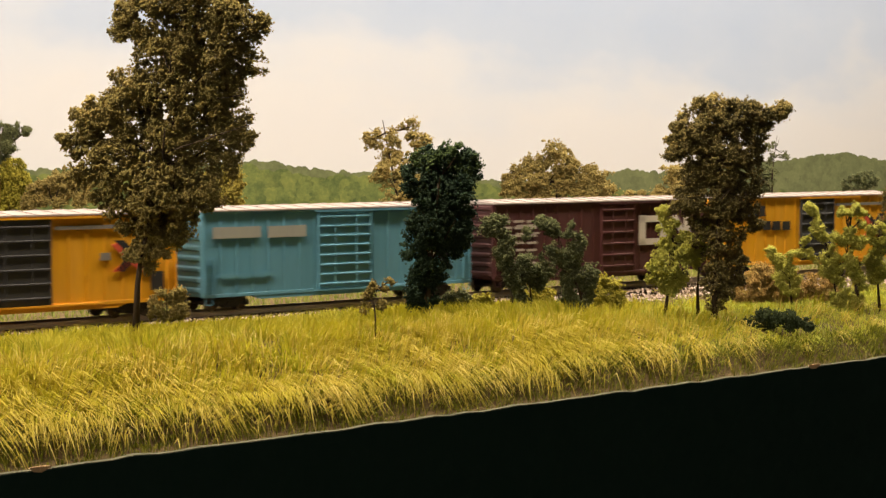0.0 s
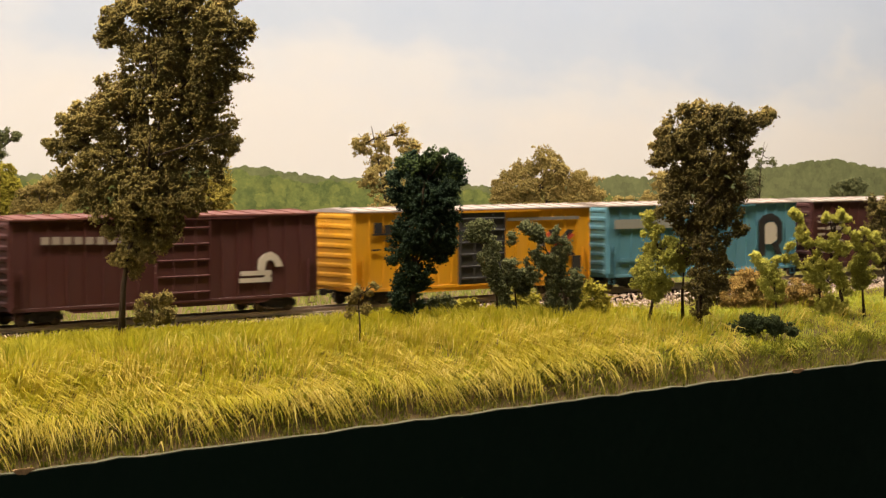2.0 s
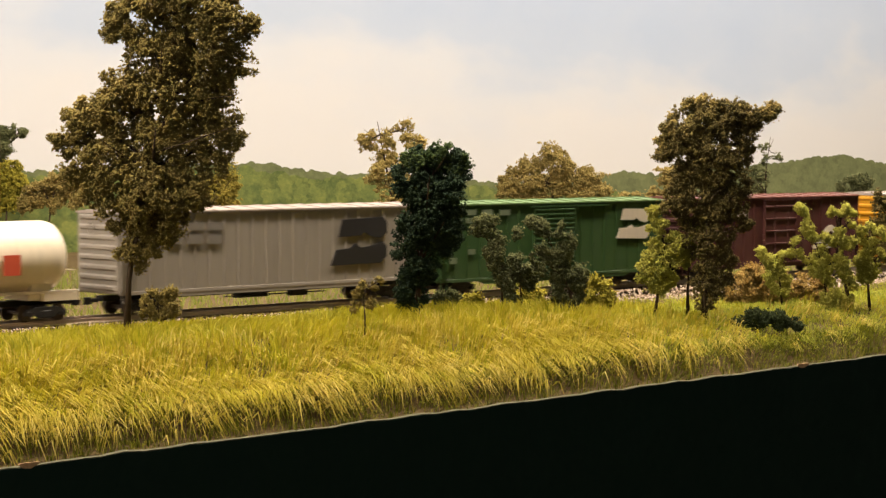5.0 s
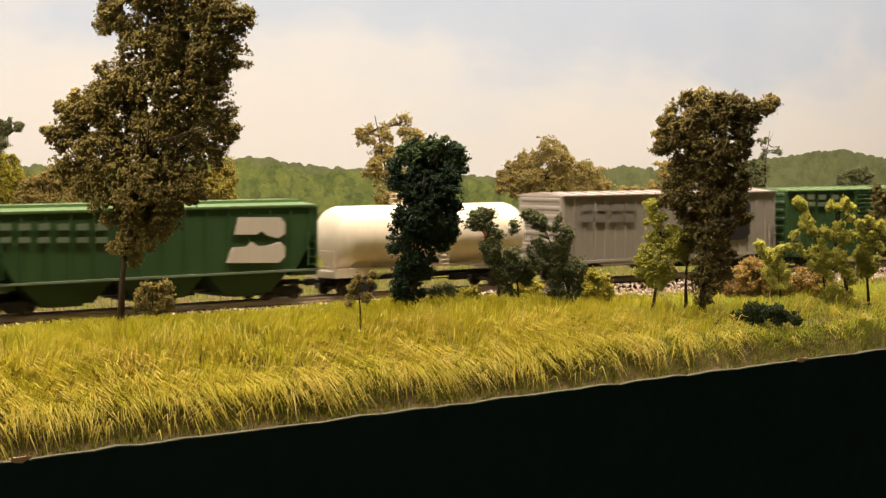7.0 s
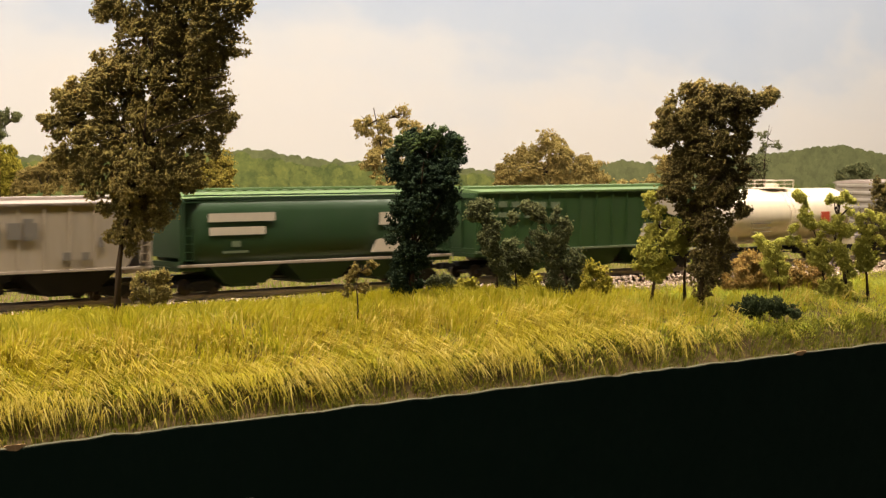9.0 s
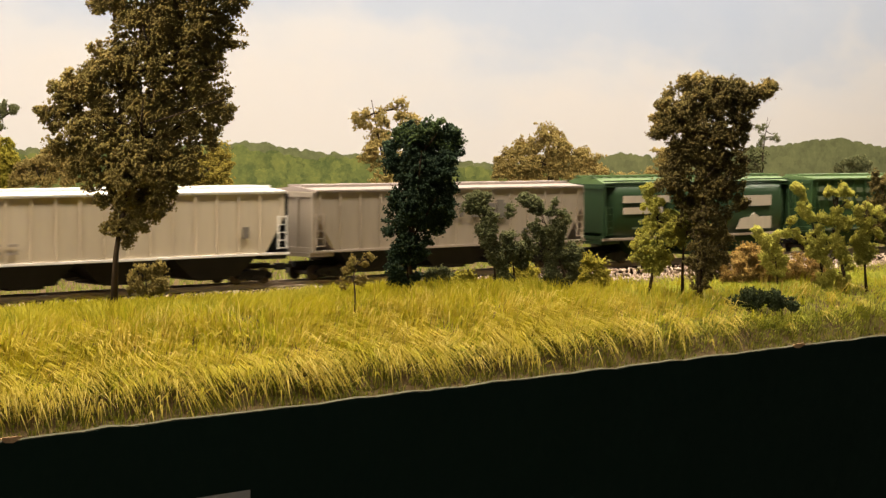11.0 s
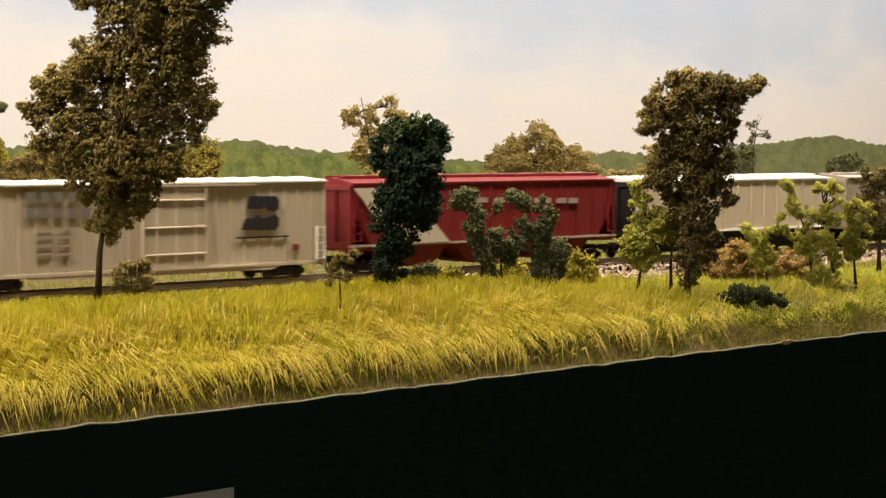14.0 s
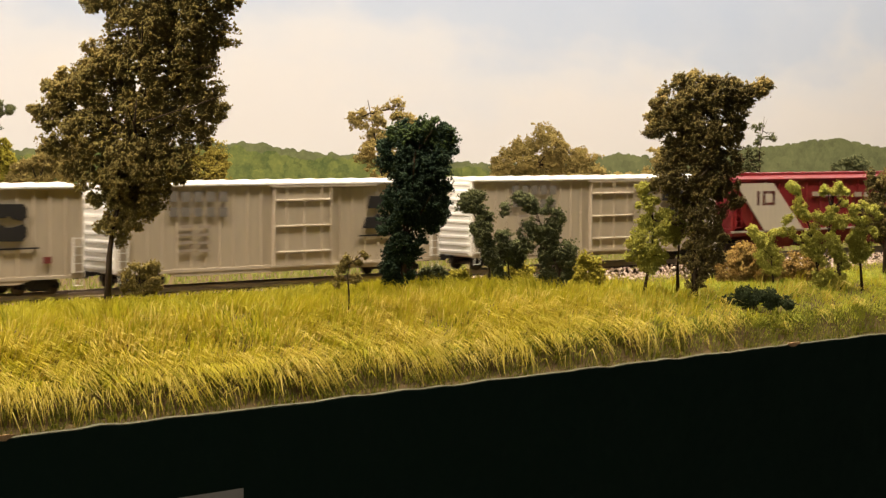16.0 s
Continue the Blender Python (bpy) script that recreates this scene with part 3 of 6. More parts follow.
def blades(name, mat, tufts, per, a_range, d_range, length, lean, width, seed, label, keepf=None, spread=0.0022, droop=0.0):
    """Fibres of static grass: tufts that share a direction, each fibre a bent tapering strip."""
    rng = np.random.default_rng(seed)
    ta = rng.uniform(*a_range, tufts)
    te = np.array([edge_b(x) for x in ta])
    tb = te + 0.001 + d_range[0] + rng.uniform(0, 1, tufts) * (np.minimum(d_range[1], -0.018 - te) - d_range[0])
    if keepf is not None:
        k = np.array([keepf(x, y) for x, y in zip(ta, tb)]) > rng.uniform(0, 1, tufts)
        ta, tb = ta[k], tb[k]
        tufts = len(ta)
    tall = 0.62 + 0.55 * rng.uniform(0, 1, tufts)
    swirl = np.array([noise.noise(Vector((x * 24, y * 24, seed + 9.0))) for x, y in zip(ta, tb)])
    tang = swirl * 6.5 + rng.normal(0, 0.5, tufts)
    tlean = np.abs(rng.normal(lean, lean * 0.4, tufts))
    n = tufts * per
    ox, oy = rng.normal(0, spread, n), rng.normal(0, spread, n)
    a, b = np.repeat(ta, per) + ox, np.repeat(tb, per) + oy
    e = np.array([edge_b(x) for x in a])
    b = np.maximum(b, e + 0.0004)
    z = np.array([ground_z(x, y) for x, y in zip(a, b)])
    ln = rng.uniform(*length, n) * np.repeat(tall, per)
    ln *= 1 - 0.48 * np.clip((b - e - 0.045) / 0.07, 0, 1)
    ang = np.repeat(tang, per) + rng.normal(0, 0.42, n)
    le = np.repeat(tlean, per) * rng.uniform(0.5, 1.4, n)
    near = np.clip(1 - (b - e) / 0.05, 0, 1) ** 0.7
    dx = np.cos(ang) * le * (1 - 0.4 * near) + ox / spread * 0.14 + droop * 0.35 * near
    dy = np.sin(ang) * le * (1 - 0.4 * near) + oy / spread * 0.14 - droop * near
    root = np.stack([a, b, z - 0.0008], 1)
    up = np.clip(1 - 0.42 * np.hypot(dx, dy) - 0.55 * droop * near, -0.25, 1) - 0.75 * droop * np.clip(1 - (b - e - 0.008) / 0.010, 0, 1)
    mid = root + np.stack([dx * 0.32, dy * 0.32, 0.42 + 0.2 * up], 1) * ln[:, None]
    tip = root + np.stack([dx, dy, up], 1) * ln[:, None]
    lip = e + 0.0002 + 0.006 * rng.uniform(0.0, 1.0, n) ** 1.6
    for p in (mid, tip):
        p[:, 1] = np.maximum(p[:, 1], np.minimum(lip, b))
    wa = rng.normal(0, 0.5, n)
    side = np.stack([np.cos(wa), np.sin(wa), np.zeros(n)], 1) * (width * rng.uniform(0.6, 1.35, n))[:, None]
    v = np.stack([root - side, root + side, mid - side * 0.85, mid + side * 0.85, tip], 1)
    x = v[..., 0] * CO + v[..., 1] * BX
    y = D0 + v[..., 0] * SI + v[..., 1] * BY
    v = np.stack([x, y, v[..., 2]], -1).reshape(-1, 3)
    i = np.arange(n)[:, None] * 5
    f = np.concatenate([i + np.array([0, 1, 3]), i + np.array([0, 3, 2]), i + np.array([2, 3, 4])])
    me = array_mesh(name, v, f, mat)
    tagged(new(name, me), label, "grass", kind="stuff")


def leftness(a, b):
    return 1 - smooth((a + 0.04) / 0.22)


def bank(a, b):
    """Where the bank's lower lip stays bare, on the stretch with the short grass."""
    d = b - edge_b(a)
    return 0.08 if d < (0.0085 if a > -0.05 else 0.0065) + 0.004 * noise.noise(Vector((a * 40, 3, 1))) else 1.0


blades("long_grass", "grass_long", 7000, 11, (-0.62, 0.34), (0.011, 0.13), (0.0085, 0.0145), 0.55, 0.00025, 21, "tall yellow-green static grass on the bank", lambda a, b: (0.03 + 0.97 * leftness(a, b)) * bank(a, b), droop=0.7)
blades("straw_grass", "grass_straw", 2600, 10, (-0.62, 0.40), (0.007, 0.050), (0.009, 0.0165), 0.6, 0.00025, 22, "dry golden grass drooping along the bank's edge", lambda a, b: (0.07 + 0.93 * leftness(a, b)) * bank(a, b), droop=0.95)
blades("short_grass", "grass_short", 13000, 10, (-0.2, 1.05), (0.004, 0.14), (0.0034, 0.0066), 0.8, 0.00022, 23, "short soft green grass on the flat ground", lambda a, b: (1 - 0.8 * leftness(a, b)) * bank(a, b), droop=0.4)
# Stubble along the lip, with the overhang's shade in its colour.
blades("lip_grass", "grass_lip_shaded", 3800, 8, (-0.62, 0.9), (0.0, 0.014), (0.004, 0.0095), 0.6, 0.0002, 24, "green stubble darkened as shade under the drooping grass", None, droop=0.2)


def back_turf():
    rng = np.random.default_rng(31)
    n = 30000
    a, b = rng.uniform(-0.9, 1.4, n), rng.uniform(0.052, 0.3, n)
    z = np.array([ground_z(x, y) for x, y in zip(a, b)])
    ln = rng.uniform(0.003, 0.008, n)
    root = np.stack([a * CO + b * BX, D0 + a * SI + b * BY, z], 1)
    tip = root + np.stack([rng.normal(0, 0.4, n), rng.normal(0, 0.4, n), np.ones(n)], 1) * ln[:, None]
    side = np.stack([np.full(n, 0.0004), np.zeros(n), np.zeros(n)], 1)
    v = np.stack([root - side, root + side, tip], 1).reshape(-1, 3)
    f = np.arange(n * 3).reshape(-1, 3)
    tagged(new("back_grass", array_mesh("back_grass", v, f, "grass_back")), "green grass behind the track", "grass", kind="stuff")


back_turf()

# ------------------------------------------------------------------ trees and bushes


def crumbs(rng, lobes, size, density, gap, deep=0.8, tuft=6):
    """Foam crumbs in clumps round the lobes (x, z, r); returns vertices and faces."""
    tri = np.array([(0, 1, 2), (0, 3, 1), (1, 3, 2), (2, 3, 0)])
    base = np.array([(1, 0.2, -0.5), (-0.6, 0.8, -0.5), (-0.5, -0.9, -0.4), (0.1, 0, 0.9)], float)
    out = []
    tufts = []
    for x, z, r in lobes:
        for _ in range(tuft):
            w = rng.uniform(0, math.tau)
            tufts.append((x + r * 0.98 * math.cos(w), z + r * 0.92 * math.sin(w), r * rng.uniform(0.16, 0.36)))
    for x, z, r in [(x, z, r * 0.93) for x, z, r in lobes] + tufts:
        per = 15
        n = max(10, int(density * 17 * (r / size) ** 2 / per))
        u = rng.standard_normal((n, 3))
        u /= np.linalg.norm(u, axis=1)[:, None]
        rad = rng.uniform(0.06, 1.0, n) ** 0.45
        c = u * rad[:, None] * np.array([r, r * deep, r * 0.95])
        c += np.array([x, rng.normal(0, r * 0.2), z])
        keep = np.array([noise.noise(Vector(p) * 105 + Vector((2, 7, 3))) + 0.5 * noise.noise(Vector(p) * 260) for p in c]) > gap
        c = c[keep]
        m = len(c)
        cr = size * rng.uniform(1.3, 4.4, m)
        g = rng.standard_normal((m, per, 3))
        g /= np.linalg.norm(g, axis=2)[..., None]
        g *= rng.uniform(0.3, 1.0, (m, per))[..., None]
        g *= rng.uniform(0.25, 1.7, (m, 1, 3)) * np.array([1, 1, 0.85])
        out.append((c[:, None] + g * cr[:, None, None]).reshape(-1, 3))
    c = np.concatenate(out)
    n = len(c)
    s = size * rng.uniform(0.5, 1.25, n)
    spin = rng.uniform(0, math.tau, n)
    co, si = np.cos(spin)[:, None], np.sin(spin)[:, None]
    q = base[None] * (1 + 0.3 * rng.standard_normal((n, 4, 3)))
    q = np.stack([q[..., 0] * co - q[..., 1] * si, q[..., 0] * si + q[..., 1] * co, q[..., 2]], -1)
    v = q * s[:, None, None] + c[:, None]
    f = tri[None] + (np.arange(n) * 4)[:, None, None]
    return v.reshape(-1, 3), f.reshape(-1, 3)


def tree(name, foot, trunk, lobes, mat, label, category, size=0.0011, density=1.0, gap=-0.22, thick=0.0014, limbs=8, seed=1, deep=0.8, extra=(), spray=False):
    """A model tree: tapered bent trunk, limbs up into the lobes, and a crown of foam crumbs."""
    rng = np.random.default_rng(seed)
    size *= 0.78
    if spray:
        lobes = list(lobes)
        for lx, lz, lr in lobes[:]:
            low = [(tx, tz) for tx, tz in [(0.0, 0.0)] + list(trunk) if tz < lz - lr * 0.6] or [(0.0, 0.0)]
            tx, tz = low[-1]
            for k, q in ((0.28, 0.75), (0.52, 0.9), (0.76, 0.95)):
                lobes.append((lx + (tx - lx) * k * 0.8 + rng.normal(0, lr * 0.25), lz + (tz - lz) * k * 0.8, lr * 0.62 * q))
            lobes.append((lx + rng.normal(0, lr * 0.7), lz + lr * rng.uniform(0.6, 1.3), lr * 0.42))
    x, y, z = foot
    a, b = AB(x, y)
    ob = thing(name, Matrix.Translation((x, y, ground_z(a, b) - 0.001)), label, category)
    drop = z - (ground_z(a, b) - 0.001)
    if trunk:
        pts = [(0, 0, 0)] + [(tx, rng.normal(0, 0.0008), tz + drop) for tx, tz in trunk]
        k = len(pts)
        rad = [thick * (1.25 if i == 0 else 1 - 0.8 * i / (k - 1)) for i in range(k)]
        part("trunk", Shape().tube(pts, rad, 8), "bark", ob, smooth_on=True)
        big = sorted(lobes, key=lambda l: -l[2])[:limbs]
        for lx, lz, lr in big:
            zz = lz + drop
            j = max(1, min(k - 1, sum(1 for p in pts if p[2] < zz - lr * 0.8)))
            p0 = Vector(pts[j - 1]).lerp(Vector(pts[j]), 0.6)
            p2 = Vector((lx, rng.normal(0, lr * 0.3), zz + lr * 0.4))
            p1 = p0.lerp(p2, 0.5) + Vector((rng.normal(0, lr * 0.1), rng.normal(0, lr * 0.1), -lr * 0.12))
            part("limb", Shape().tube([p0, p1, p2], [thick * 0.55, thick * 0.36, thick * 0.12], 5), "bark", ob, smooth_on=True)
            for _ in range(2):
                q = p2 + Vector((rng.normal(0, lr * 0.5), rng.normal(0, lr * 0.5), rng.normal(lr * 0.2, lr * 0.3)))
                part("twig", Shape().tube([p1, p1.lerp(q, 0.5), q], [thick * 0.3, thick * 0.2, thick * 0.08], 4), "bark", ob)
    v, f = crumbs(rng, [(lx, lz + drop, lr) for lx, lz, lr in lobes], size, density, gap, deep)
    part("crown", array_mesh("crown", v, f, mat), mat, ob)
    # Further lobes over the crown in a second foliage colour.
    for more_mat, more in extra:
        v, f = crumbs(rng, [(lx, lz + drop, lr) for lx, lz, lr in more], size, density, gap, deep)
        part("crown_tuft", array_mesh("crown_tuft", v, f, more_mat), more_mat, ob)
    return ob


# Golden lobes on the upper crown put the overhead light into its colour.
tree('tall_tree', (-0.1552, 1.0152, 0.0022), [(0.001, 0.0225), (0.0041, 0.0397), (0.0102, 0.0626), (0.0179, 0.0938), (0.0255, 0.1304), (0.0288, 0.1611)],
     [(0.0275, 0.1695, 0.0199), (0.0091, 0.1584, 0.0148), (0.0485, 0.157, 0.0165), (-0.0023, 0.1542, 0.0097), (0.037, 0.1402, 0.0205), (0.0157, 0.1332, 0.0177), (0.0538, 0.1346, 0.0103), (0.0267, 0.115, 0.0228), (-0.0017, 0.1121, 0.0177), (-0.016, 0.1037, 0.0137), (-0.0247, 0.0952, 0.0108), (0.0464, 0.1093, 0.0148), (0.0178, 0.0896, 0.0262), (-0.0093, 0.0825, 0.0188), (0.0419, 0.0896, 0.0137), (0.0146, 0.0668, 0.0211), (-0.0039, 0.0654, 0.0159), (0.0288, 0.0683, 0.0148), (0.0115, 0.0497, 0.0148), (0.005, 0.0383, 0.0097), (0.0223, 0.0497, 0.0097), (-0.025, 0.0796, 0.0085), (0.0645, 0.1533, 0.0051), (0.0614, 0.1276, 0.0043), (0.0534, 0.0952, 0.0057)],
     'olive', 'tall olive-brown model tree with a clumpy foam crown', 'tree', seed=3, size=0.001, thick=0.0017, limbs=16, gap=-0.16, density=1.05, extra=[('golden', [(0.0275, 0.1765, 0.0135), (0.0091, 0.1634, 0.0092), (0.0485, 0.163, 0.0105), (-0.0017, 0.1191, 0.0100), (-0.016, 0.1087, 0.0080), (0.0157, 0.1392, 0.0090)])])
# Paler leaf-green lobes cover only the top of this crown.
tree('dark_tree', (-0.0085, 1.1160, 0.0015), [(0.0003, 0.0165), (0.0025, 0.0354), (0.0057, 0.0574), (0.0088, 0.0793)],
     [(0.0104, 0.0799, 0.0138), (0.0001, 0.0777, 0.0119), (0.0223, 0.0793, 0.0075), (-0.0059, 0.0699, 0.0069), (0.0057, 0.0652, 0.0163), (0.0182, 0.0637, 0.01), (0.0041, 0.0495, 0.0157), (-0.0037, 0.0401, 0.0113), (0.011, 0.0401, 0.0113), (0.001, 0.0244, 0.0094), (-0.0038, 0.0117, 0.0094), (-0.0076, 0.0054, 0.0063), (0.0135, 0.0495, 0.0094)],
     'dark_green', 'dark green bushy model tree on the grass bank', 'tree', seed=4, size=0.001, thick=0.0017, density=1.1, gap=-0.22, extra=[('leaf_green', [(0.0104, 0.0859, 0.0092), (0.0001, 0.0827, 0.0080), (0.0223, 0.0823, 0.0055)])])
# Top-lit look is coloured in: golden lobes cap the darker brown-olive crown.
tree('broad_tree', (0.1673, 1.2400, -0.0061), [(0.0001, 0.0158), (0.0014, 0.0404), (0.0024, 0.0683), (0.0029, 0.1029)],
     [(-0.0043, 0.115, 0.0146), (-0.0155, 0.1046, 0.0146), (0.0113, 0.116, 0.0132), (0.0268, 0.1184, 0.009), (0.0396, 0.1209, 0.0052), (0.0219, 0.1064, 0.0125), (-0.023, 0.0967, 0.009), (0.0047, 0.0977, 0.0216), (-0.002, 0.0804, 0.0202), (0.0119, 0.0839, 0.016), (-0.0017, 0.063, 0.0202), (0.0122, 0.063, 0.0153), (0.0228, 0.0543, 0.0063), (0.0021, 0.0421, 0.016), (0.0066, 0.0246, 0.0118), (0.0026, 0.0116, 0.0111), (-0.0174, 0.0648, 0.0097)],
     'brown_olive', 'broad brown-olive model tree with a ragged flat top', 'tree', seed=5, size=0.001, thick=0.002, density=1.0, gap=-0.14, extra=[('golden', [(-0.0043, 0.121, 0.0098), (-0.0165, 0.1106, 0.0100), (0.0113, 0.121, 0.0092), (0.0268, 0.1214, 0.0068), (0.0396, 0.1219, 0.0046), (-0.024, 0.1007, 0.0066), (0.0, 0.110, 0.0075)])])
tree('sprig_tree', (0.2839, 1.7360, -0.0035), [(-0.0011, 0.0294), (-0.0001, 0.0781), (0.0028, 0.1071)],
     [(0.0015, 0.0965, 0.0078), (-0.003, 0.0781, 0.0088), (0.008, 0.0902, 0.0049), (-0.0061, 0.0659, 0.0068)],
     'grey_green', 'thin sparse sapling behind the broad tree', 'tree', seed=6, size=0.0008, thick=0.0008, density=0.45, gap=-0.05)
tree('lime_tree', (0.1363, 1.2400, -0.0149), [(0.0022, 0.0176), (0.0055, 0.0352), (0.0051, 0.0597)],
     [(0.0017, 0.0604, 0.0061), (0.0044, 0.0369, 0.0102), (-0.0021, 0.0282, 0.0068), (0.0099, 0.0457, 0.0082), (-0.0002, 0.0666, 0.0041), (0.0074, 0.0246, 0.0055)],
     'lime', 'slender yellow-green model tree with a bare crooked trunk', 'tree', seed=7, spray=True, gap=-0.05, density=0.85, size=0.00095, thick=0.0011)
tree('lime_tree', (0.1582, 1.2478, -0.0113), [(-0.0003, 0.017), (0.0006, 0.0311), (0.0004, 0.0452)],
     [(0.0003, 0.048, 0.0082), (-0.0073, 0.0424, 0.0075), (0.0074, 0.0445, 0.0051), (0.0019, 0.0364, 0.0062)],
     'lime', 'small yellow-green model tree with a forked trunk', 'tree', seed=8, spray=True, gap=-0.05, density=0.85, size=0.00095, thick=0.0011)
tree('shrub_tree', (0.0402, 1.1780, -0.0012), [(-0.0, 0.01), (-0.0024, 0.025), (-0.0061, 0.0417)],
     [(-0.0068, 0.0533, 0.0031), (-0.0075, 0.0443, 0.0063), (-0.0035, 0.0357, 0.0063), (-0.0124, 0.045, 0.0044), (-0.0008, 0.0234, 0.0038), (0.0006, 0.0124, 0.0031), (-0.0041, 0.0284, 0.0044)],
     'grey_green', 'spindly grey-green shrub with a leaning stem', 'shrub', seed=9, spray=True, gap=-0.02, density=0.8, size=0.00095, thick=0.0009)
tree('shrub_tree', (0.0814, 1.1858, -0.0045), [(-0.0004, 0.0111), (-0.0076, 0.0279), (-0.0144, 0.048)],
     [(-0.0234, 0.0536, 0.0025), (-0.0177, 0.0486, 0.0035), (-0.0143, 0.0396, 0.0054), (-0.0044, 0.0453, 0.0044), (0.0007, 0.0379, 0.0032), (-0.0142, 0.0272, 0.0076), (-0.0059, 0.0219, 0.0082), (0.0025, 0.0195, 0.0076), (-0.0091, 0.0118, 0.007), (0.0009, 0.0118, 0.0057), (-0.0186, 0.0329, 0.0044)],
     'grey_green', 'tangled grey-green shrub with drooping branches', 'shrub', seed=10, spray=True, gap=-0.02, density=0.8, size=0.00095, thick=0.001)
tree('shrub_tree', (0.0529, 1.2013, -0.0030), [(-0.0007, 0.0085), (-0.0018, 0.0221)],
     [(-0.0018, 0.0245, 0.0064), (-0.0075, 0.016, 0.0048), (0.0016, 0.0187, 0.0051), (-0.0102, 0.0085, 0.0038), (0.0067, 0.0204, 0.0045)],
     'grey_green', 'low grey-green shrub beside the track', 'shrub', seed=11, spray=True, gap=-0.02, density=0.8, size=0.00095, thick=0.0009)
tree('yellow_bush', (0.0592, 1.2400, -0.0061), [],
     [(-0.0011, 0.0095, 0.0077), (0.0031, 0.0053, 0.0061), (-0.0046, 0.0053, 0.0054)],
     'yellow_bush', 'low yellow-green foam bush', 'bush', seed=12, size=0.001, deep=1)
tree('yellow_bush', (0.1029, 1.2400, -0.0050), [],
     [(-0.0022, 0.0106, 0.0077), (0.0017, 0.0049, 0.0069), (-0.0057, 0.006, 0.0054)],
     'yellow_bush', 'rounded yellow-green foam bush', 'bush', seed=13, size=0.001, deep=1)
tree('tan_bush', (0.2162, 1.3485, -0.0120), [],
     [(-0.0011, 0.0153, 0.0138), (-0.0086, 0.0099, 0.0118), (0.0097, 0.0115, 0.0118), (-0.0153, 0.0069, 0.0069), (-0.0069, 0.0214, 0.0059), (0.0162, 0.0069, 0.0069)],
     'tan_bush', 'tan and olive foam bush beside the track', 'bush', seed=14, size=0.00095, deep=1)
tree('tan_bush', (0.2556, 1.3640, -0.0139), [],
     [(-0.0002, 0.0108, 0.0119), (-0.009, 0.0085, 0.009), (0.0075, 0.0077, 0.007)],
     'tan_bush', 'small tan foam bush beside the track', 'bush', seed=15, size=0.00095, deep=1)
tree('creeping_bush', (0.2061, 1.2400, -0.0202), [],
     [(-0.0148, 0.0067, 0.0031), (-0.0079, 0.0095, 0.0035), (-0.0036, 0.0053, 0.0033), (0.0019, 0.0088, 0.0038), (0.0089, 0.0088, 0.0035), (0.008, 0.0046, 0.0028), (0.0149, 0.006, 0.0031), (0.0196, 0.0032, 0.0021), (-0.019, 0.0046, 0.0021), (-0.0102, 0.0039, 0.0028)],
     'blue_green', 'dark blue-green creeping bush on the grass', 'bush', seed=16, size=0.0009, deep=1.4, gap=-0.4, density=1.2)
tree('lime_shrub', (0.2312, 1.3330, -0.0176), [(-0.001, 0.0136), (-0.0029, 0.0325)],
     [(-0.0044, 0.0325, 0.0052), (-0.0005, 0.0242, 0.0048), (-0.0088, 0.0287, 0.0034), (-0.0112, 0.0355, 0.0024), (-0.0143, 0.0408, 0.0017), (0.003, 0.0382, 0.0028), (0.0004, 0.0174, 0.0034), (-0.0053, 0.0212, 0.0041), (0.0055, 0.043, 0.0017)],
     'lime', 'young yellow-green shrub beside tan bushes', 'shrub', seed=17, spray=True, size=0.0009, thick=0.0008, gap=-0.02, density=0.8)
tree('lime_shrub', (0.2612, 1.3330, -0.0161), [(-0.002, 0.0197), (-0.007, 0.0423), (-0.0158, 0.0667)],
     [(-0.018, 0.0678, 0.0017), (-0.0164, 0.0626, 0.0024), (-0.014, 0.0558, 0.0031), (-0.0108, 0.0468, 0.0041), (-0.0061, 0.0378, 0.0052), (-0.0007, 0.0317, 0.0045), (-0.0213, 0.0468, 0.0021), (-0.0242, 0.04, 0.0024), (-0.0189, 0.0366, 0.0034), (0.0003, 0.0197, 0.0034), (0.0042, 0.0121, 0.0028)],
     'lime', 'leaning yellow-green shrub with a long tip', 'shrub', seed=18, spray=True, size=0.0009, thick=0.0009, gap=-0.02, density=0.8)
tree('lime_shrub', (0.2752, 1.3330, -0.0161), [(-0.0016, 0.0197), (-0.0048, 0.0423), (-0.0071, 0.0629)],
     [(-0.009, 0.0641, 0.0041), (-0.0042, 0.0656, 0.0034), (-0.0003, 0.0592, 0.0031), (-0.002, 0.0517, 0.0045), (-0.0093, 0.0423, 0.0041), (-0.0128, 0.0479, 0.0024), (-0.0026, 0.031, 0.0048), (0.0014, 0.0197, 0.0038), (-0.0041, 0.0121, 0.0034), (-0.0066, 0.0715, 0.0021), (0.0038, 0.046, 0.0028)],
     'lime', 'bushy yellow-green shrub with a thick stem', 'shrub', seed=19, spray=True, size=0.0009, thick=0.0016, gap=-0.02, density=0.8)
tree('lime_shrub', (0.2928, 1.3485, -0.0166), [(-0.0016, 0.0191), (-0.0037, 0.042)],
     [(-0.0064, 0.0591, 0.0042), (-0.0003, 0.0553, 0.0042), (-0.0015, 0.045, 0.0052), (-0.0074, 0.0363, 0.0042), (0.0019, 0.0306, 0.0049), (-0.0036, 0.023, 0.0042), (0.0059, 0.0515, 0.0049), (0.0047, 0.0382, 0.0042), (-0.0096, 0.0648, 0.0021)],
     'lime', 'tall yellow-green shrub with upright tufts', 'shrub', seed=20, spray=True, size=0.0009, thick=0.001, gap=-0.02, density=0.8)
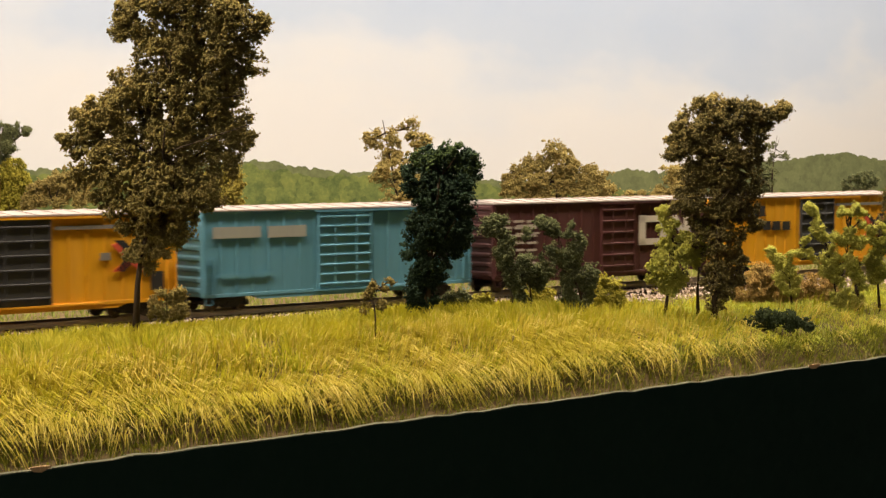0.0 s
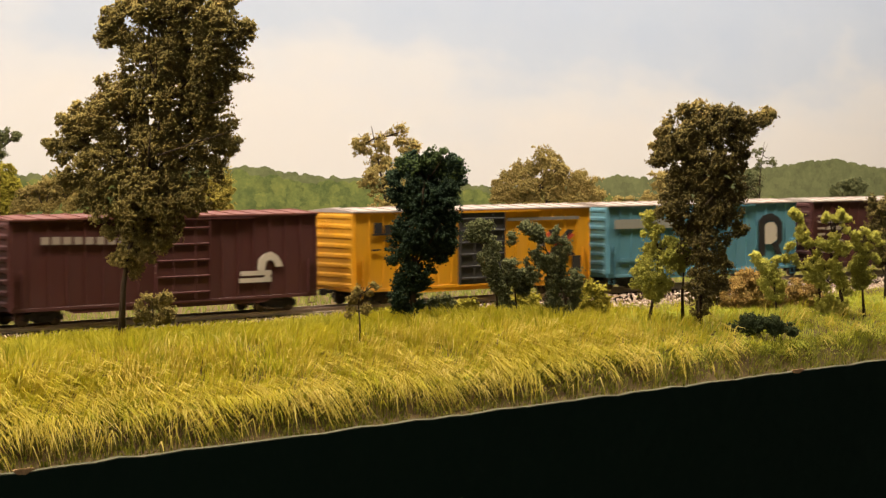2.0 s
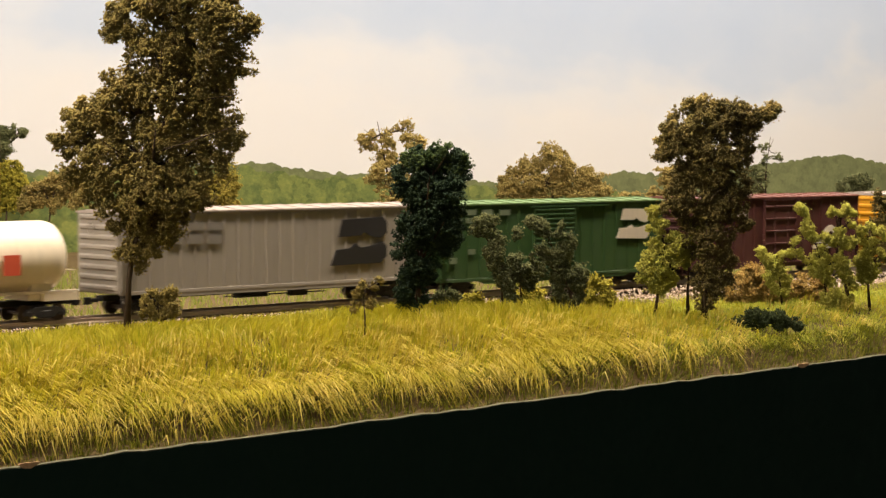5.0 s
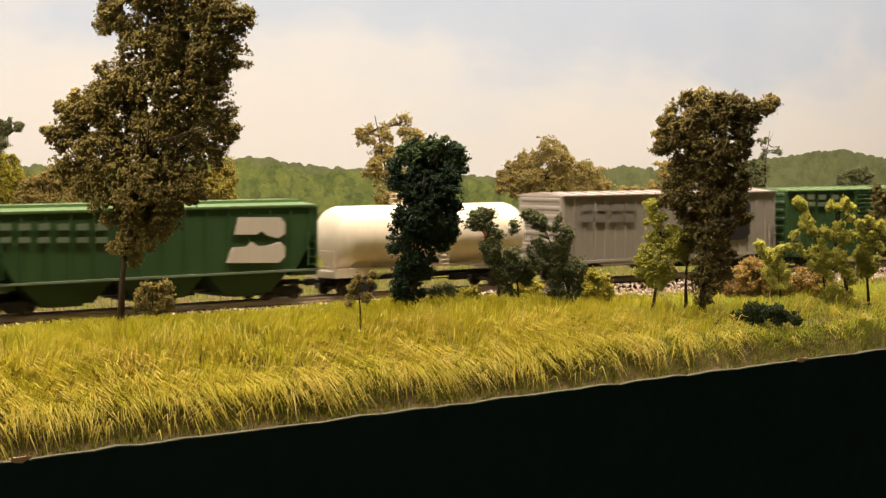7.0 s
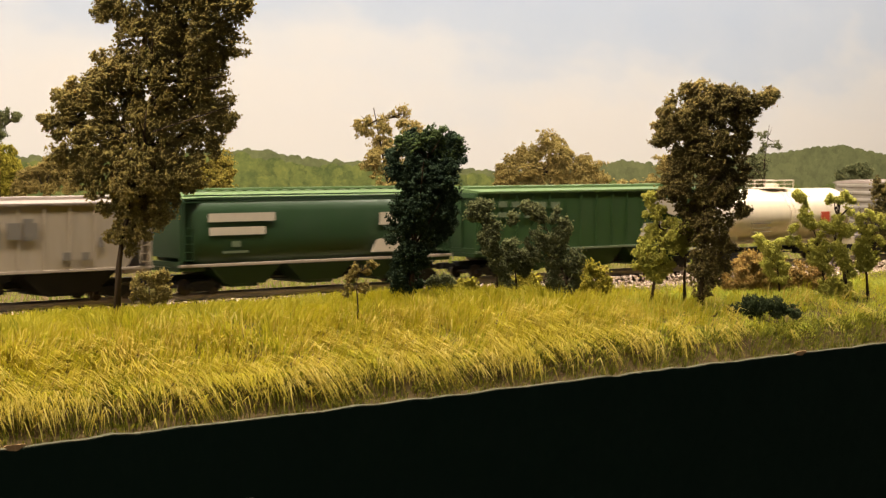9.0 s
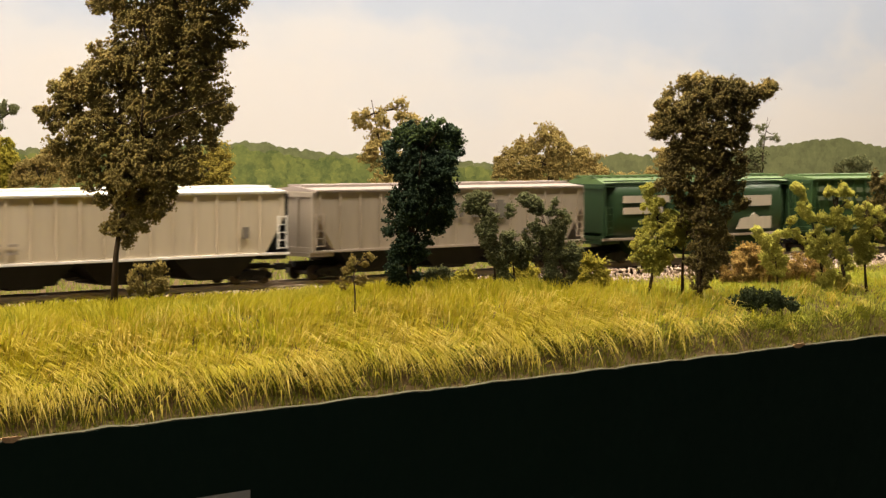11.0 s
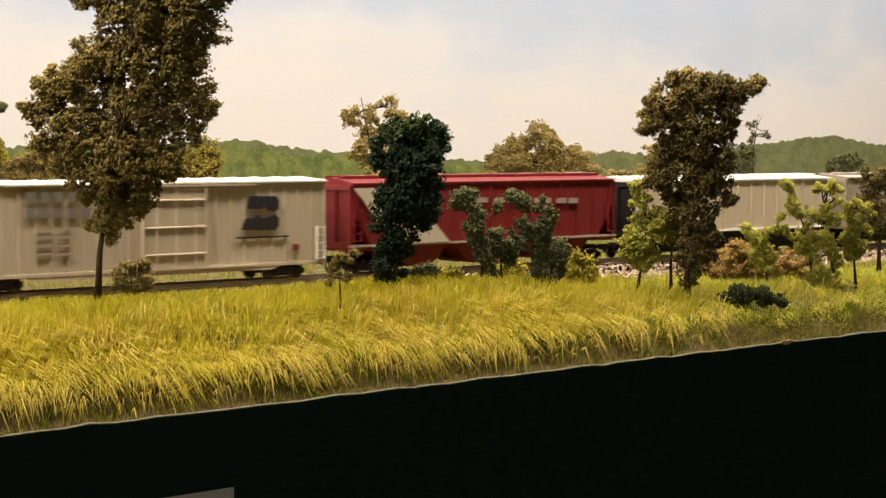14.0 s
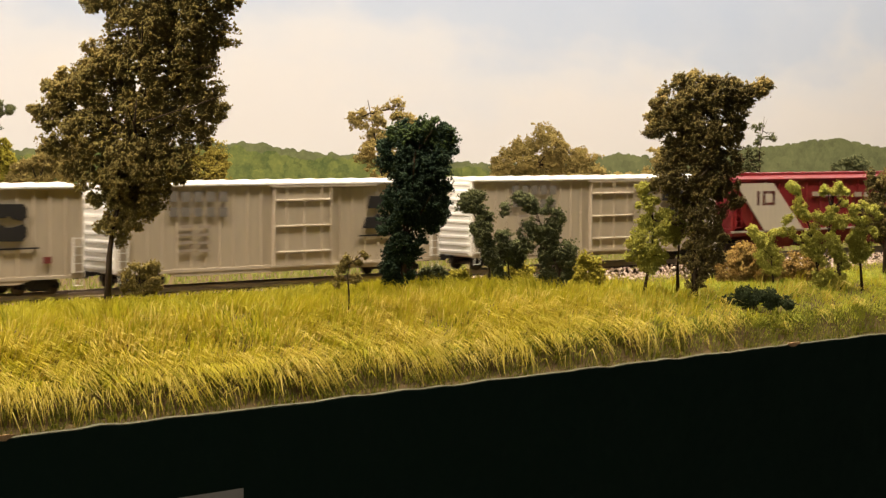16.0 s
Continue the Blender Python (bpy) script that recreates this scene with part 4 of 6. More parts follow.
tree('edge_tree', (0.3280, 1.4415, -0.0220), [(-0.0002, 0.0388), (-0.0018, 0.0672)],
     [(-0.0068, 0.0733, 0.0097), (-0.0089, 0.0591, 0.0105), (-0.0013, 0.0469, 0.0121), (0.002, 0.0753, 0.0121), (-0.0072, 0.0429, 0.0073)],
     'brown_olive', 'olive-brown model tree beside lime shrubs', 'tree', seed=21, size=0.001, thick=0.0015)
tree('sapling', (-0.0346, 1.0385, -0.0034), [(-0.0003, 0.0089), (-0.0011, 0.0177), (0.0019, 0.0266)],
     [(-0.0023, 0.0207, 0.0026), (0.0048, 0.0251, 0.002), (-0.0052, 0.0133, 0.0023), (0.0077, 0.0274, 0.0012), (-0.0005, 0.0251, 0.0017), (0.003, 0.0148, 0.0017)],
     'sparse_brown', 'thin brown sapling with sparse leaves', 'sapling', seed=22, size=0.0007, thick=0.0006, density=0.5, gap=-0.1)
tree('foot_bush', (-0.1457, 1.0695, -0.0026), [(-0.0005, 0.0055)],
     [(-0.0016, 0.0128, 0.0054), (0.0071, 0.01, 0.0048), (-0.0089, 0.01, 0.0045), (0.0051, 0.017, 0.003), (-0.0049, 0.0161, 0.0027), (0.0131, 0.0079, 0.003), (-0.012, 0.007, 0.0027), (0.0025, 0.0079, 0.0048)],
     'sparse_brown', "low olive-brown bush at the tree's foot", 'bush', seed=23, size=0.00085, thick=0.0006, gap=-0.02, density=0.8, extra=[('olive', [(-0.0035, 0.01, 0.0054), (0.0071, 0.0091, 0.0048)])])
tree('small_plant', (-0.0178, 1.0649, -0.0089), [],
     [(-0.0009, 0.003, 0.0021), (0.0018, 0.0024, 0.0015)],
     'blue_green', 'small dark green plant in the grass', 'plant', seed=24, size=0.0009, deep=1)
tree('small_plant', (0.0035, 1.1393, 0.0019), [],
     [(-0.0016, 0.0042, 0.0032), (0.0032, 0.0049, 0.0029), (0.0074, 0.0058, 0.0032), (0.0055, 0.0029, 0.0026)],
     'grey_green', 'low green plant beside the track', 'plant', seed=25, size=0.00095, deep=1)
tree('small_plant', (0.0217, 1.1625, 0.0017), [],
     [(-0.0016, 0.0033, 0.0026), (0.0033, 0.0026, 0.0026), (-0.0059, 0.002, 0.002)],
     'yellow_bush', 'low yellow-green plant beside the track', 'plant', seed=26, size=0.00095, deep=1)
tree('golden_tree', (-0.0372, 1.6740, -0.0010), [(0.0001, 0.0293), (-0.0022, 0.0622), (-0.0077, 0.0902), (-0.0128, 0.1168)],
     [(-0.0194, 0.0996, 0.0079), (-0.0232, 0.094, 0.0053), (-0.0021, 0.1042, 0.0084), (0.011, 0.1089, 0.0079), (0.019, 0.0986, 0.0063), (-0.0068, 0.0842, 0.0095), (0.0072, 0.0818, 0.0116), (-0.0022, 0.0659, 0.0116), (0.0157, 0.0645, 0.0084), (-0.0134, 0.0739, 0.0074), (-0.0008, 0.0528, 0.0116), (0.0166, 0.0504, 0.0095)],
     'golden', 'golden-leaved model tree behind the track', 'tree', seed=27, size=0.0013, thick=0.0016, density=0.95, gap=-0.12, limbs=10)
tree('golden_tree', (0.1200, 2.1235, -0.0008), [(-0.0002, 0.0358), (-0.0005, 0.0715)],
     [(-0.0036, 0.0917, 0.012), (-0.0213, 0.0763, 0.012), (0.0084, 0.0786, 0.0173), (-0.0403, 0.0608, 0.0133), (-0.0165, 0.0608, 0.0173), (0.0133, 0.0608, 0.0173), (0.0371, 0.0608, 0.0133), (0.0502, 0.0519, 0.01), (-0.0301, 0.0489, 0.0133), (0.0027, 0.0477, 0.0147), (0.0325, 0.0448, 0.012), (-0.048, 0.0507, 0.008)],
     'golden', 'broad golden model tree close to the backdrop', 'tree', seed=28, size=0.0016, thick=0.002, density=1.0, gap=-0.2, limbs=8)
tree('golden_tree', (-0.3307, 1.7050, 0.0006), [(0.0007, 0.0312), (0.0037, 0.0552)],
     [(-0.0049, 0.0576, 0.0118), (0.0134, 0.0638, 0.0118), (-0.0165, 0.0537, 0.0086), (0.0228, 0.0542, 0.0096), (0.0059, 0.0504, 0.0107), (-0.0157, 0.0456, 0.0086), (0.0278, 0.0647, 0.0064)],
     'golden', 'low golden model tree behind the track', 'tree', seed=29, size=0.0013, thick=0.0014)
tree('yellow_tree', (-0.1852, 1.7050, 0.0006), [(0.0004, 0.0312), (0.0017, 0.0552)],
     [(0.0028, 0.0704, 0.0105), (-0.0031, 0.0552, 0.0124), (0.0103, 0.0552, 0.0077), (-0.0151, 0.0528, 0.0096), (0.004, 0.048, 0.0096), (-0.0102, 0.0647, 0.0077)],
     'yellow_olive', 'yellow-brown model tree behind the track', 'tree', seed=30, size=0.0013, thick=0.0014)
tree('green_tree', (-0.3876, 1.7980, -0.0018), [(0.0008, 0.0304), (0.0016, 0.0607)],
     [(0.0039, 0.0758, 0.0128), (0.0102, 0.0632, 0.0116), (-0.0049, 0.0632, 0.0128), (0.0023, 0.0506, 0.0128), (-0.0151, 0.0582, 0.0139)],
     'yellow_bush', 'yellow-green model tree behind the track', 'tree', seed=31, size=0.0015, thick=0.0015, density=1.2)
tree('dark_back_tree', (-0.3729, 1.6275, 0.0025), [(0.0033, 0.0367), (0.0088, 0.0732), (0.0163, 0.0959)],
     [(0.0187, 0.1027, 0.0091), (0.0324, 0.104, 0.0055), (0.0116, 0.0914, 0.0119), (0.0216, 0.0904, 0.0064), (0.002, 0.0732, 0.0137), (0.0383, 0.1027, 0.0027), (0.0027, 0.1004, 0.0137)],
     'grey_green', "dark green model tree at the scene's edge", 'tree', seed=32, size=0.001, thick=0.0018)
tree('dark_back_tree', (0.4330, 2.0925, -0.0024), [(-0.0008, 0.0324), (-0.0014, 0.0559)],
     [(-0.0015, 0.0629, 0.0082), (-0.0131, 0.057, 0.0065), (0.0102, 0.0605, 0.0082), (0.0046, 0.0529, 0.007), (-0.0071, 0.05, 0.007)],
     'grey_green', 'small dark green tree before the backdrop', 'tree', seed=33, size=0.0013, thick=0.0013)
tree('golden_tree', (0.2124, 1.8600, 0.0002), [(-0.0004, 0.0314), (-0.0008, 0.0627)],
     [(-0.002, 0.0705, 0.0082), (0.0034, 0.0575, 0.0105), (-0.0059, 0.0497, 0.0093), (0.0068, 0.0731, 0.007), (-0.0163, 0.0471, 0.007), (-0.0424, 0.0471, 0.0058), (-0.0293, 0.0445, 0.007)],
     'golden', 'golden model bush behind the track', 'tree', seed=34, size=0.0013, thick=0.0013)
tree('green_tree', (0.2936, 1.8600, 0.0002), [(-0.0006, 0.0314), (-0.001, 0.0523)],
     [(-0.0011, 0.0575, 0.0084), (0.0039, 0.0679, 0.0072), (0.0017, 0.0497, 0.0084)],
     'grey_green', 'grey-green model tree behind the track', 'tree', seed=35, size=0.001, thick=0.0012)

# ------------------------------------------------------------------ freight cars
GAP = 0.0165
CARS = {}


def truck_meshes():
    s = Shape()
    s.prism([(-0.0125, 0.0062), (-0.0125, 0.0036), (-0.0095, 0.0034), (-0.0085, 0.0052), (-0.0045, 0.0022), (0.0045, 0.0022), (0.0085, 0.0052), (0.0095, 0.0034), (0.0125, 0.0036), (0.0125, 0.0062), (0.0060, 0.0082), (-0.0060, 0.0082)], 0, 0.0016)
    s.box(-0.0032, 0.0032, -0.0006, 0.0, 0.0028, 0.0062)
    s.box(-0.0115, -0.0088, -0.0007, 0.0, 0.0034, 0.0058)
    s.box(0.0088, 0.0115, -0.0007, 0.0, 0.0034, 0.0058)
    frame_me = s.mesh("sideframe", "black", 0.00015)
    w = Shape()
    for y0, y1, r in ((-0.0101, -0.0078, 0.0046), (0.0078, 0.0101, 0.0046)):
        n = 20
        v = [(math.cos(k * math.tau / n) * rr, y, math.sin(k * math.tau / n) * rr) for y, rr in ((y0, r), (y1, r), (y0, r * 0.72), (y1, r * 0.72)) for k in range(n)]
        f = []
        for k in range(n):
            j = (k + 1) % n
            f += [(k, j, n + j, n + k), (k, 2 * n + k, 2 * n + j, j), (n + k, n + j, 3 * n + j, 3 * n + k)]
        w.add(v, f)
        hub = r * 0.72
        w.add([(math.cos(k * math.tau / n) * hub, y, math.sin(k * math.tau / n) * hub) for y in (y0 + 0.0004, y1 - 0.0004) for k in range(n)], [tuple(range(n)), tuple(range(2 * n - 1, n - 1, -1))])
        w.box(-0.0004, 0.0004, y0, y0 + 0.0005, -hub, hub)
    w.tube([(0, -0.0135, 0), (0, 0.0135, 0)], [0.0011, 0.0011], 8)
    wheel_me = w.mesh("wheelset", "wheel")
    bol = Shape().box(-0.0028, 0.0028, -0.0134, 0.0134, 0.0045, 0.0085).mesh("bolster", "black", 0.0003)
    return frame_me, wheel_me, bol


SIDEFRAME, WHEELSET, BOLSTER = truck_meshes()
WHEELS = []


def running_gear(car, length, inset=0.024):
    for x in (-length / 2 + inset, length / 2 - inset):
        tr = part("truck", BOLSTER, "black", car, "black freight truck with rusty wheels")
        tr.matrix_basis = pose(x, 0, 0)
        for y, turn in ((-0.0148, 0), (0.0148, 180)):
            o = part("sideframe", SIDEFRAME, "black", tr)
            o.matrix_basis = pose(0, y, 0, 0, 0, turn)
        for dx in (-0.0100, 0.0100):
            o = part("wheelset", WHEELSET, "wheel", tr)
            o.matrix_basis = pose(dx, 0, 0.0046)
            WHEELS.append((o, dx))
    for sgn in (-1, 1):
        c = Shape()
        e = sgn * length / 2
        c.box(min(e, e + sgn * 0.0068), max(e, e + sgn * 0.0068), -0.0011, 0.0011, 0.0078, 0.0100)
        c.box(min(e + sgn * 0.0050, e + sgn * 0.0092), max(e + sgn * 0.0050, e + sgn * 0.0092), -0.0019, 0.0009, 0.0068, 0.0108)
        part("coupler", c, "black", car, "black knuckle coupler", 0.0002)
    s = Shape().box(-length / 2 + 0.001, length / 2 - 0.001, -0.0035, 0.0035, 0.0082, 0.0112)
    s.box(-0.012, 0.010, 0.004, 0.010, 0.0050, 0.0105)
    s.box(0.016, 0.028, -0.011, -0.006, 0.0058, 0.0098)
    s.tube([(-0.03, -0.006, 0.0072), (0.045, -0.006, 0.0072)], [0.0004, 0.0004], 5)
    part("centre_sill", s, "black", car)


def ladder(car, x, y, z0, z1, mat, rungs=5, wide=0.0058, label=""):
    s = Shape()
    out = -1 if y < 0 else 1
    for k in range(rungs):
        z = z0 + (z1 - z0) * k / (rungs - 1)
        ya, yb = sorted((y + out * 0.0007, y + out * 0.0011))
        s.box(x - wide / 2, x + wide / 2, ya, yb, z - 0.00022, z + 0.00022)
    for xx in (x - wide / 2, x + wide / 2):
        ya, yb = sorted((y, y + out * 0.0012))
        s.box(xx - 0.00025, xx + 0.00025, ya, yb, z0 - 0.0006, z1 + 0.0006)
    part("ladder", s, mat, car, label)


def decals(car, key):
    for mat, pts in DECALS.get(key, ()):
        s = Shape()
        d = DECAL_OUT.get(key, WID / 2)
        s.prism([(x * ALONG, z) for x, z in pts], -d - 0.00065, -d - 0.0001)
        part("marking", s, mat, car, {"mark_white": "white painted marking", "mark_black": "black painted marking", "mark_red": "red painted marking"}.get(mat, ""))


def ribbed_end(sgn, x, half, z0, z1, ribs):
    """One pressed sheet with level corrugations that fade out at both sides."""
    s, v, zs = Shape(), [], []
    h = (z1 - z0) / ribs
    for k in range(ribs):
        zs += [(z0 + k * h, 0.0), (z0 + (k + 0.2) * h, 0.0), (z0 + (k + 0.38) * h, 1.0), (z0 + (k + 0.62) * h, 1.0), (z0 + (k + 0.8) * h, 0.0)]
    zs += [(z1, 0.0)]
    ys = [(-half, 0.0), (-half + 0.0012, 0.0), (-half + 0.003, 1.0), (half - 0.003, 1.0), (half - 0.0012, 0.0), (half, 0.0)]
    for y, gy in ys:
        v += [(x + sgn * 0.0010 * gy * gz, y, z) for z, gz in zs]
    n = len(zs)
    f = [(i * n + j, i * n + j + 1, (i + 1) * n + j + 1, (i + 1) * n + j) for i in range(len(ys) - 1) for j in range(n - 1)]
    m = len(v)
    v += [(x - sgn * 0.0012, y, z) for y in (-half, half) for z in (z0, z1)]
    f += [(m, m + 2, m + 3, m + 1), tuple(range(n)) + (m + 1, m), tuple(range(5 * n, 6 * n)) + (m + 3, m + 2), tuple(i * n for i in range(6)) + (m + 2, m), tuple(i * n + n - 1 for i in range(6)) + (m + 3, m + 1)]
    return s.add(v, f)


def gable(half, z, rise, over=0.0013):
    return [(-half - over, z - 0.0006), (-half - over, z + 0.0003), (-half * 0.5, z + rise * 0.62), (0, z + rise), (half * 0.5, z + rise * 0.62), (half + over, z + 0.0003), (half + over, z - 0.0006)]


def boxcar(key, left, length, side, roof, end, label, door=None, posts=9, sill=0.0090, eave=0.0574, ladder_mat=None, rise=0.0019, ribs=8, sillmark=True, shiplap=False):
    length *= ALONG
    car = thing("freight_car", pose(0, 0, 0), label, "freight car", "train of freight cars")
    h, L = WID / 2, length / 2
    body = Shape()
    body.box(-L + 0.0011, L - 0.0011, -h, h, sill, eave)
    part("body", body, side, car, bevel=0.0003)
    post = Shape().box(-0.0006, 0.0006, -0.00025, 0.00045, sill + 0.0022, eave - 0.0016).mesh("side_post", side, 0.00015)
    dx0, dx1 = (x * ALONG for x in door["span"]) if door else (0, 0)
    for k in range(posts * 2 + 1):
        x = -L + 0.0016 + (length - 0.0032) * k / (posts * 2)
        if door and dx0 - 0.001 < x < dx1 + 0.001:
            continue
        for sg in (-1, 1):
            part("side_post", post, side, car).matrix_basis = pose(x, sg * h, 0, 0, 0, 0 if sg > 0 else 180)
    for sg in (-1, 1):
        y0, y1 = sorted((sg * (h - 0.0002), sg * (h + 0.0005)))
        part("top_rail", Shape().box(-L + 0.0005, L - 0.0005, y0, y1, eave - 0.0017, eave - 0.0001), side, car, bevel=0.0001)
        part("side_sill", Shape().box(-L + 0.0005, L - 0.0005, y0, y1, sill - 0.0003, sill + 0.0016), side, car, bevel=0.0001)
        if not door or not door.get("flat_sill"):
            y0, y1 = sorted((sg * (h - 0.0006), sg * (h + 0.0003)))
            part("deep_sill", Shape().prism([(-L + 0.032, sill), (L - 0.032, sill), (L - 0.040, sill - 0.0024), (-L + 0.040, sill - 0.0024)], y0, y1), side, car, bevel=0.0001)
    for sgn in (-1, 1):
        part("end_wall", ribbed_end(sgn, sgn * (L - 0.0002), h - 0.0004, sill + 0.0008, eave, ribs), end, car)
    r = Shape().section(gable(h, eave, rise), -L - 0.0002, L + 0.0002)
    lid = part("roof", r, roof, car)
    seam = Shape().section([(-h - 0.0014, eave - 0.0001), (-h - 0.0014, eave + 0.0006), (-h * 0.5, eave + rise * 0.62 + 0.0005), (0, eave + rise + 0.0005), (h * 0.5, eave + rise * 0.62 + 0.0005), (h + 0.0014, eave + 0.0006), (h + 0.0014, eave - 0.0001)], -0.0005, 0.0005).mesh("roof_seam", roof)
    for k in range(15):
        part("roof_seam", seam, roof, lid).matrix_basis = pose(-L + 0.004 + (length - 0.008) * k / 14, 0, 0)
    if door:
        d = Shape()
        z0, z1 = door.get("z", (sill + 0.0012, eave - 0.0022))
        d.box(dx0, dx1, -h - 0.0011, -h + 0.0002, z0, z1)
        n = door.get("ribs", 6)
        leaf = part("door", d, door["mat"], car, door.get("label", ""), 0.0001)
        rib = Shape().section([(-0.0010, -0.0007), (-0.0019, -0.0003), (-0.0019, 0.0003), (-0.0010, 0.0007)], dx0 + 0.0014, dx1 - 0.0014).mesh("door_rib", door["mat"])
        for k in range(n):
            part("door_rib", rib, door["mat"], leaf).matrix_basis = pose(0, -h, z0 + (z1 - z0) * (k + 0.5) / n)
        for x in (dx0 + 0.0006, dx1 - 0.0006):
            part("door_stile", Shape().box(x - 0.0005, x + 0.0005, -h - 0.0017, -h - 0.0010, z0, z1), door["mat"], leaf)
        for za, zb in ((z0 - 0.0011, z0 - 0.0001), (z1 + 0.0001, z1 + 0.0010)):
            part("door_track", Shape().box(dx0 - 0.002, dx1 + (dx1 - dx0) * 0.8, -h - 0.0019, -h - 0.0001, za, zb), door.get("track", side), car)
        for f in door.get("bars", (0.3, 0.7)):
            x = dx0 + (dx1 - dx0) * f
            part("locking_rod", Shape().tube([(x, -h - 0.0024, z0 + 0.0005), (x, -h - 0.0024, z1 - 0.0005)], [0.0003, 0.0003], 5), door["mat"], leaf)
    lm = ladder_mat or side
    for x in (-L + 0.0045, L - 0.0045):
        ladder(car, x, -h, sill + 0.003, sill + 0.021, lm, 5)
        ladder(car, x, h, sill + 0.003, sill + 0.021, lm, 5)
        st = Shape()
        for xx in (x - 0.0024, x + 0.0024):
            st.box(xx - 0.0002, xx + 0.0002, -h - 0.0004, -h, sill - 0.0042, sill)
        st.box(x - 0.0026, x + 0.0026, -h - 0.0004, -h, sill - 0.0045, sill - 0.0041)
        part("step", st, lm, car)
    bw = Shape()
    n = 14
    bw.tube([(-L - 0.0016, 0.004 + 0.0034 * math.cos(k * math.tau / n), eave - 0.009 + 0.0034 * math.sin(k * math.tau / n)) for k in range(n + 1)], [0.0003] * (n + 1), 4, False)
    bw.tube([(-L + 0.0005, 0.004, eave - 0.009), (-L - 0.0018, 0.004, eave - 0.009)], [0.0005, 0.0005], 5)
    part("brake_wheel", bw, side, car)
    running_gear(car, length)
    decals(car, key)
    CARS[key] = (car, left + L / ALONG)
    return car


def hopper(key, left, length, side, roof, end, label, sill=0.0180, eave=0.0535, stripe=None, bays=3, rib_n=15, cut=0.014, ladder_mat=None, bay_mat=None, rise=0.0022):
    length *= ALONG
    car = thing("hopper_car", pose(0, 0, 0), label, "hopper car", "train of freight cars")
    h, L = WID / 2, length / 2
    body = Shape()
    low = sill + 0.017
    body.prism([(-L + 0.003, eave), (L - 0.003, eave), (L - 0.003, low + 0.004), (L - 0.003 - cut, sill), (-L + 0.003 + cut, sill), (-L + 0.003, low + 0.004)], -h, h)
    part("body", body, side, car, bevel=0.0003)
    for k in range(rib_n):
        x = -L + 0.006 + (length - 0.012) * k / (rib_n - 1)
        bottom = sill + 0.0005 if abs(x) < L - 0.003 - cut else low + 0.004
        for sg in (-1, 1):
            y0, y1 = sorted((sg * h, sg * (h + 0.0005)))
            part("side_rib", Shape().box(x - 0.0005, x + 0.0005, y0, y1, bottom, eave - 0.001), side, car, bevel=0.0001)
    for sg in (-1, 1):
        y0, y1 = sorted((sg * (h - 0.0012), sg * (h + 0.0008)))
        part("side_sill", Shape().box(-L, L, y0, y1, sill - 0.0010, sill + 0.0004), stripe or side, car, bevel=0.0001)
        y0, y1 = sorted((sg * (h - 0.0006), sg * (h + 0.0008)))
        part("top_rail", Shape().box(-L + 0.0025, L - 0.0025, y0, y1, eave - 0.0012, eave), roof, car)
    for sgn in (-1, 1):
        s = Shape()
        xo, xi = sgn * (L - 0.0005), sgn * (L - 0.0022)
        x0, x1 = min(xo, xi), max(xo, xi)
        for y in (-h + 0.0002, -0.006, 0.006, h - 0.0018):
            s.box(x0, x1, y, y + 0.0016, sill, eave - 0.002)
        s.box(x0, x1, -h, h, sill - 0.001, sill + 0.002)
        s.box(x0, x1, -h, h, eave - 0.004, eave - 0.001)
        part("end_frame", s, end, car, bevel=0.0001)
        xb = sorted((sgn * (L - 0.0030), sgn * (L - 0.0024)))
        part("bulkhead", Shape().box(xb[0], xb[1], -h + 0.0003, h - 0.0003, sill, eave - 0.0005), end, car)
        sl = Shape().prism([(sgn * (L - 0.0028), low + 0.003), (sgn * (L - 0.003 - cut), sill - 0.001), (sgn * (L - 0.001 - cut - 0.006), sill - 0.001), (sgn * (L - 0.009), low + 0.003)], -h + 0.0012, h - 0.0012)
        part("slope_sheet", sl, end, car)
        ladder(car, sgn * (L - 0.0055), -h - 0.0002, sill + 0.003, sill + 0.021, ladder_mat or side, 5)
        pl = Shape().box(min(sgn * L, sgn * (L - 0.018)), max(sgn * L, sgn * (L - 0.018)), -h + 0.002, h - 0.002, sill - 0.0035, sill - 0.0012)
        part("end_platform", pl, end, car)
    span = (length - 2 * cut - 0.012) / bays
    for k in range(bays):
        c = -length / 2 + cut + 0.006 + span * (k + 0.5)
        s = Shape()
        s.prism([(c - span * 0.48, sill - 0.0008), (c + span * 0.48, sill - 0.0008), (c + span * 0.27, 0.0056), (c - span * 0.27, 0.0056)], -h + 0.0022, h - 0.0022)
        s.box(c - span * 0.18, c + span * 0.18, -h + 0.004, h - 0.004, 0.0040, 0.0058)
        part("discharge_bay", s, bay_mat or side, car, bevel=0.0002)
    r = Shape().section(gable(h - 0.0004, eave, rise), -L + 0.0022, L - 0.0022)
    part("roof", r, roof, car)
    for y in (-0.0076, 0.0042):
        part("roof_walk", Shape().box(-L + 0.004, L - 0.004, y, y + 0.0034, eave + rise * 0.5, eave + rise + 0.0010), roof, car, bevel=0.0001)
    hatch = Shape().box(-0.0062, 0.0062, -0.0036, 0.0036, eave + rise * 0.6, eave + rise + 0.0012).mesh("hatch_cover", roof, 0.0003)
    for k in range(9):
        part("hatch_cover", hatch, roof, car).matrix_basis = pose(-L + 0.018 + (length - 0.036) * k / 8, 0, 0)
    running_gear(car, length, 0.020)
    decals(car, key)
    CARS[key] = (car, left + L / ALONG)
    return car


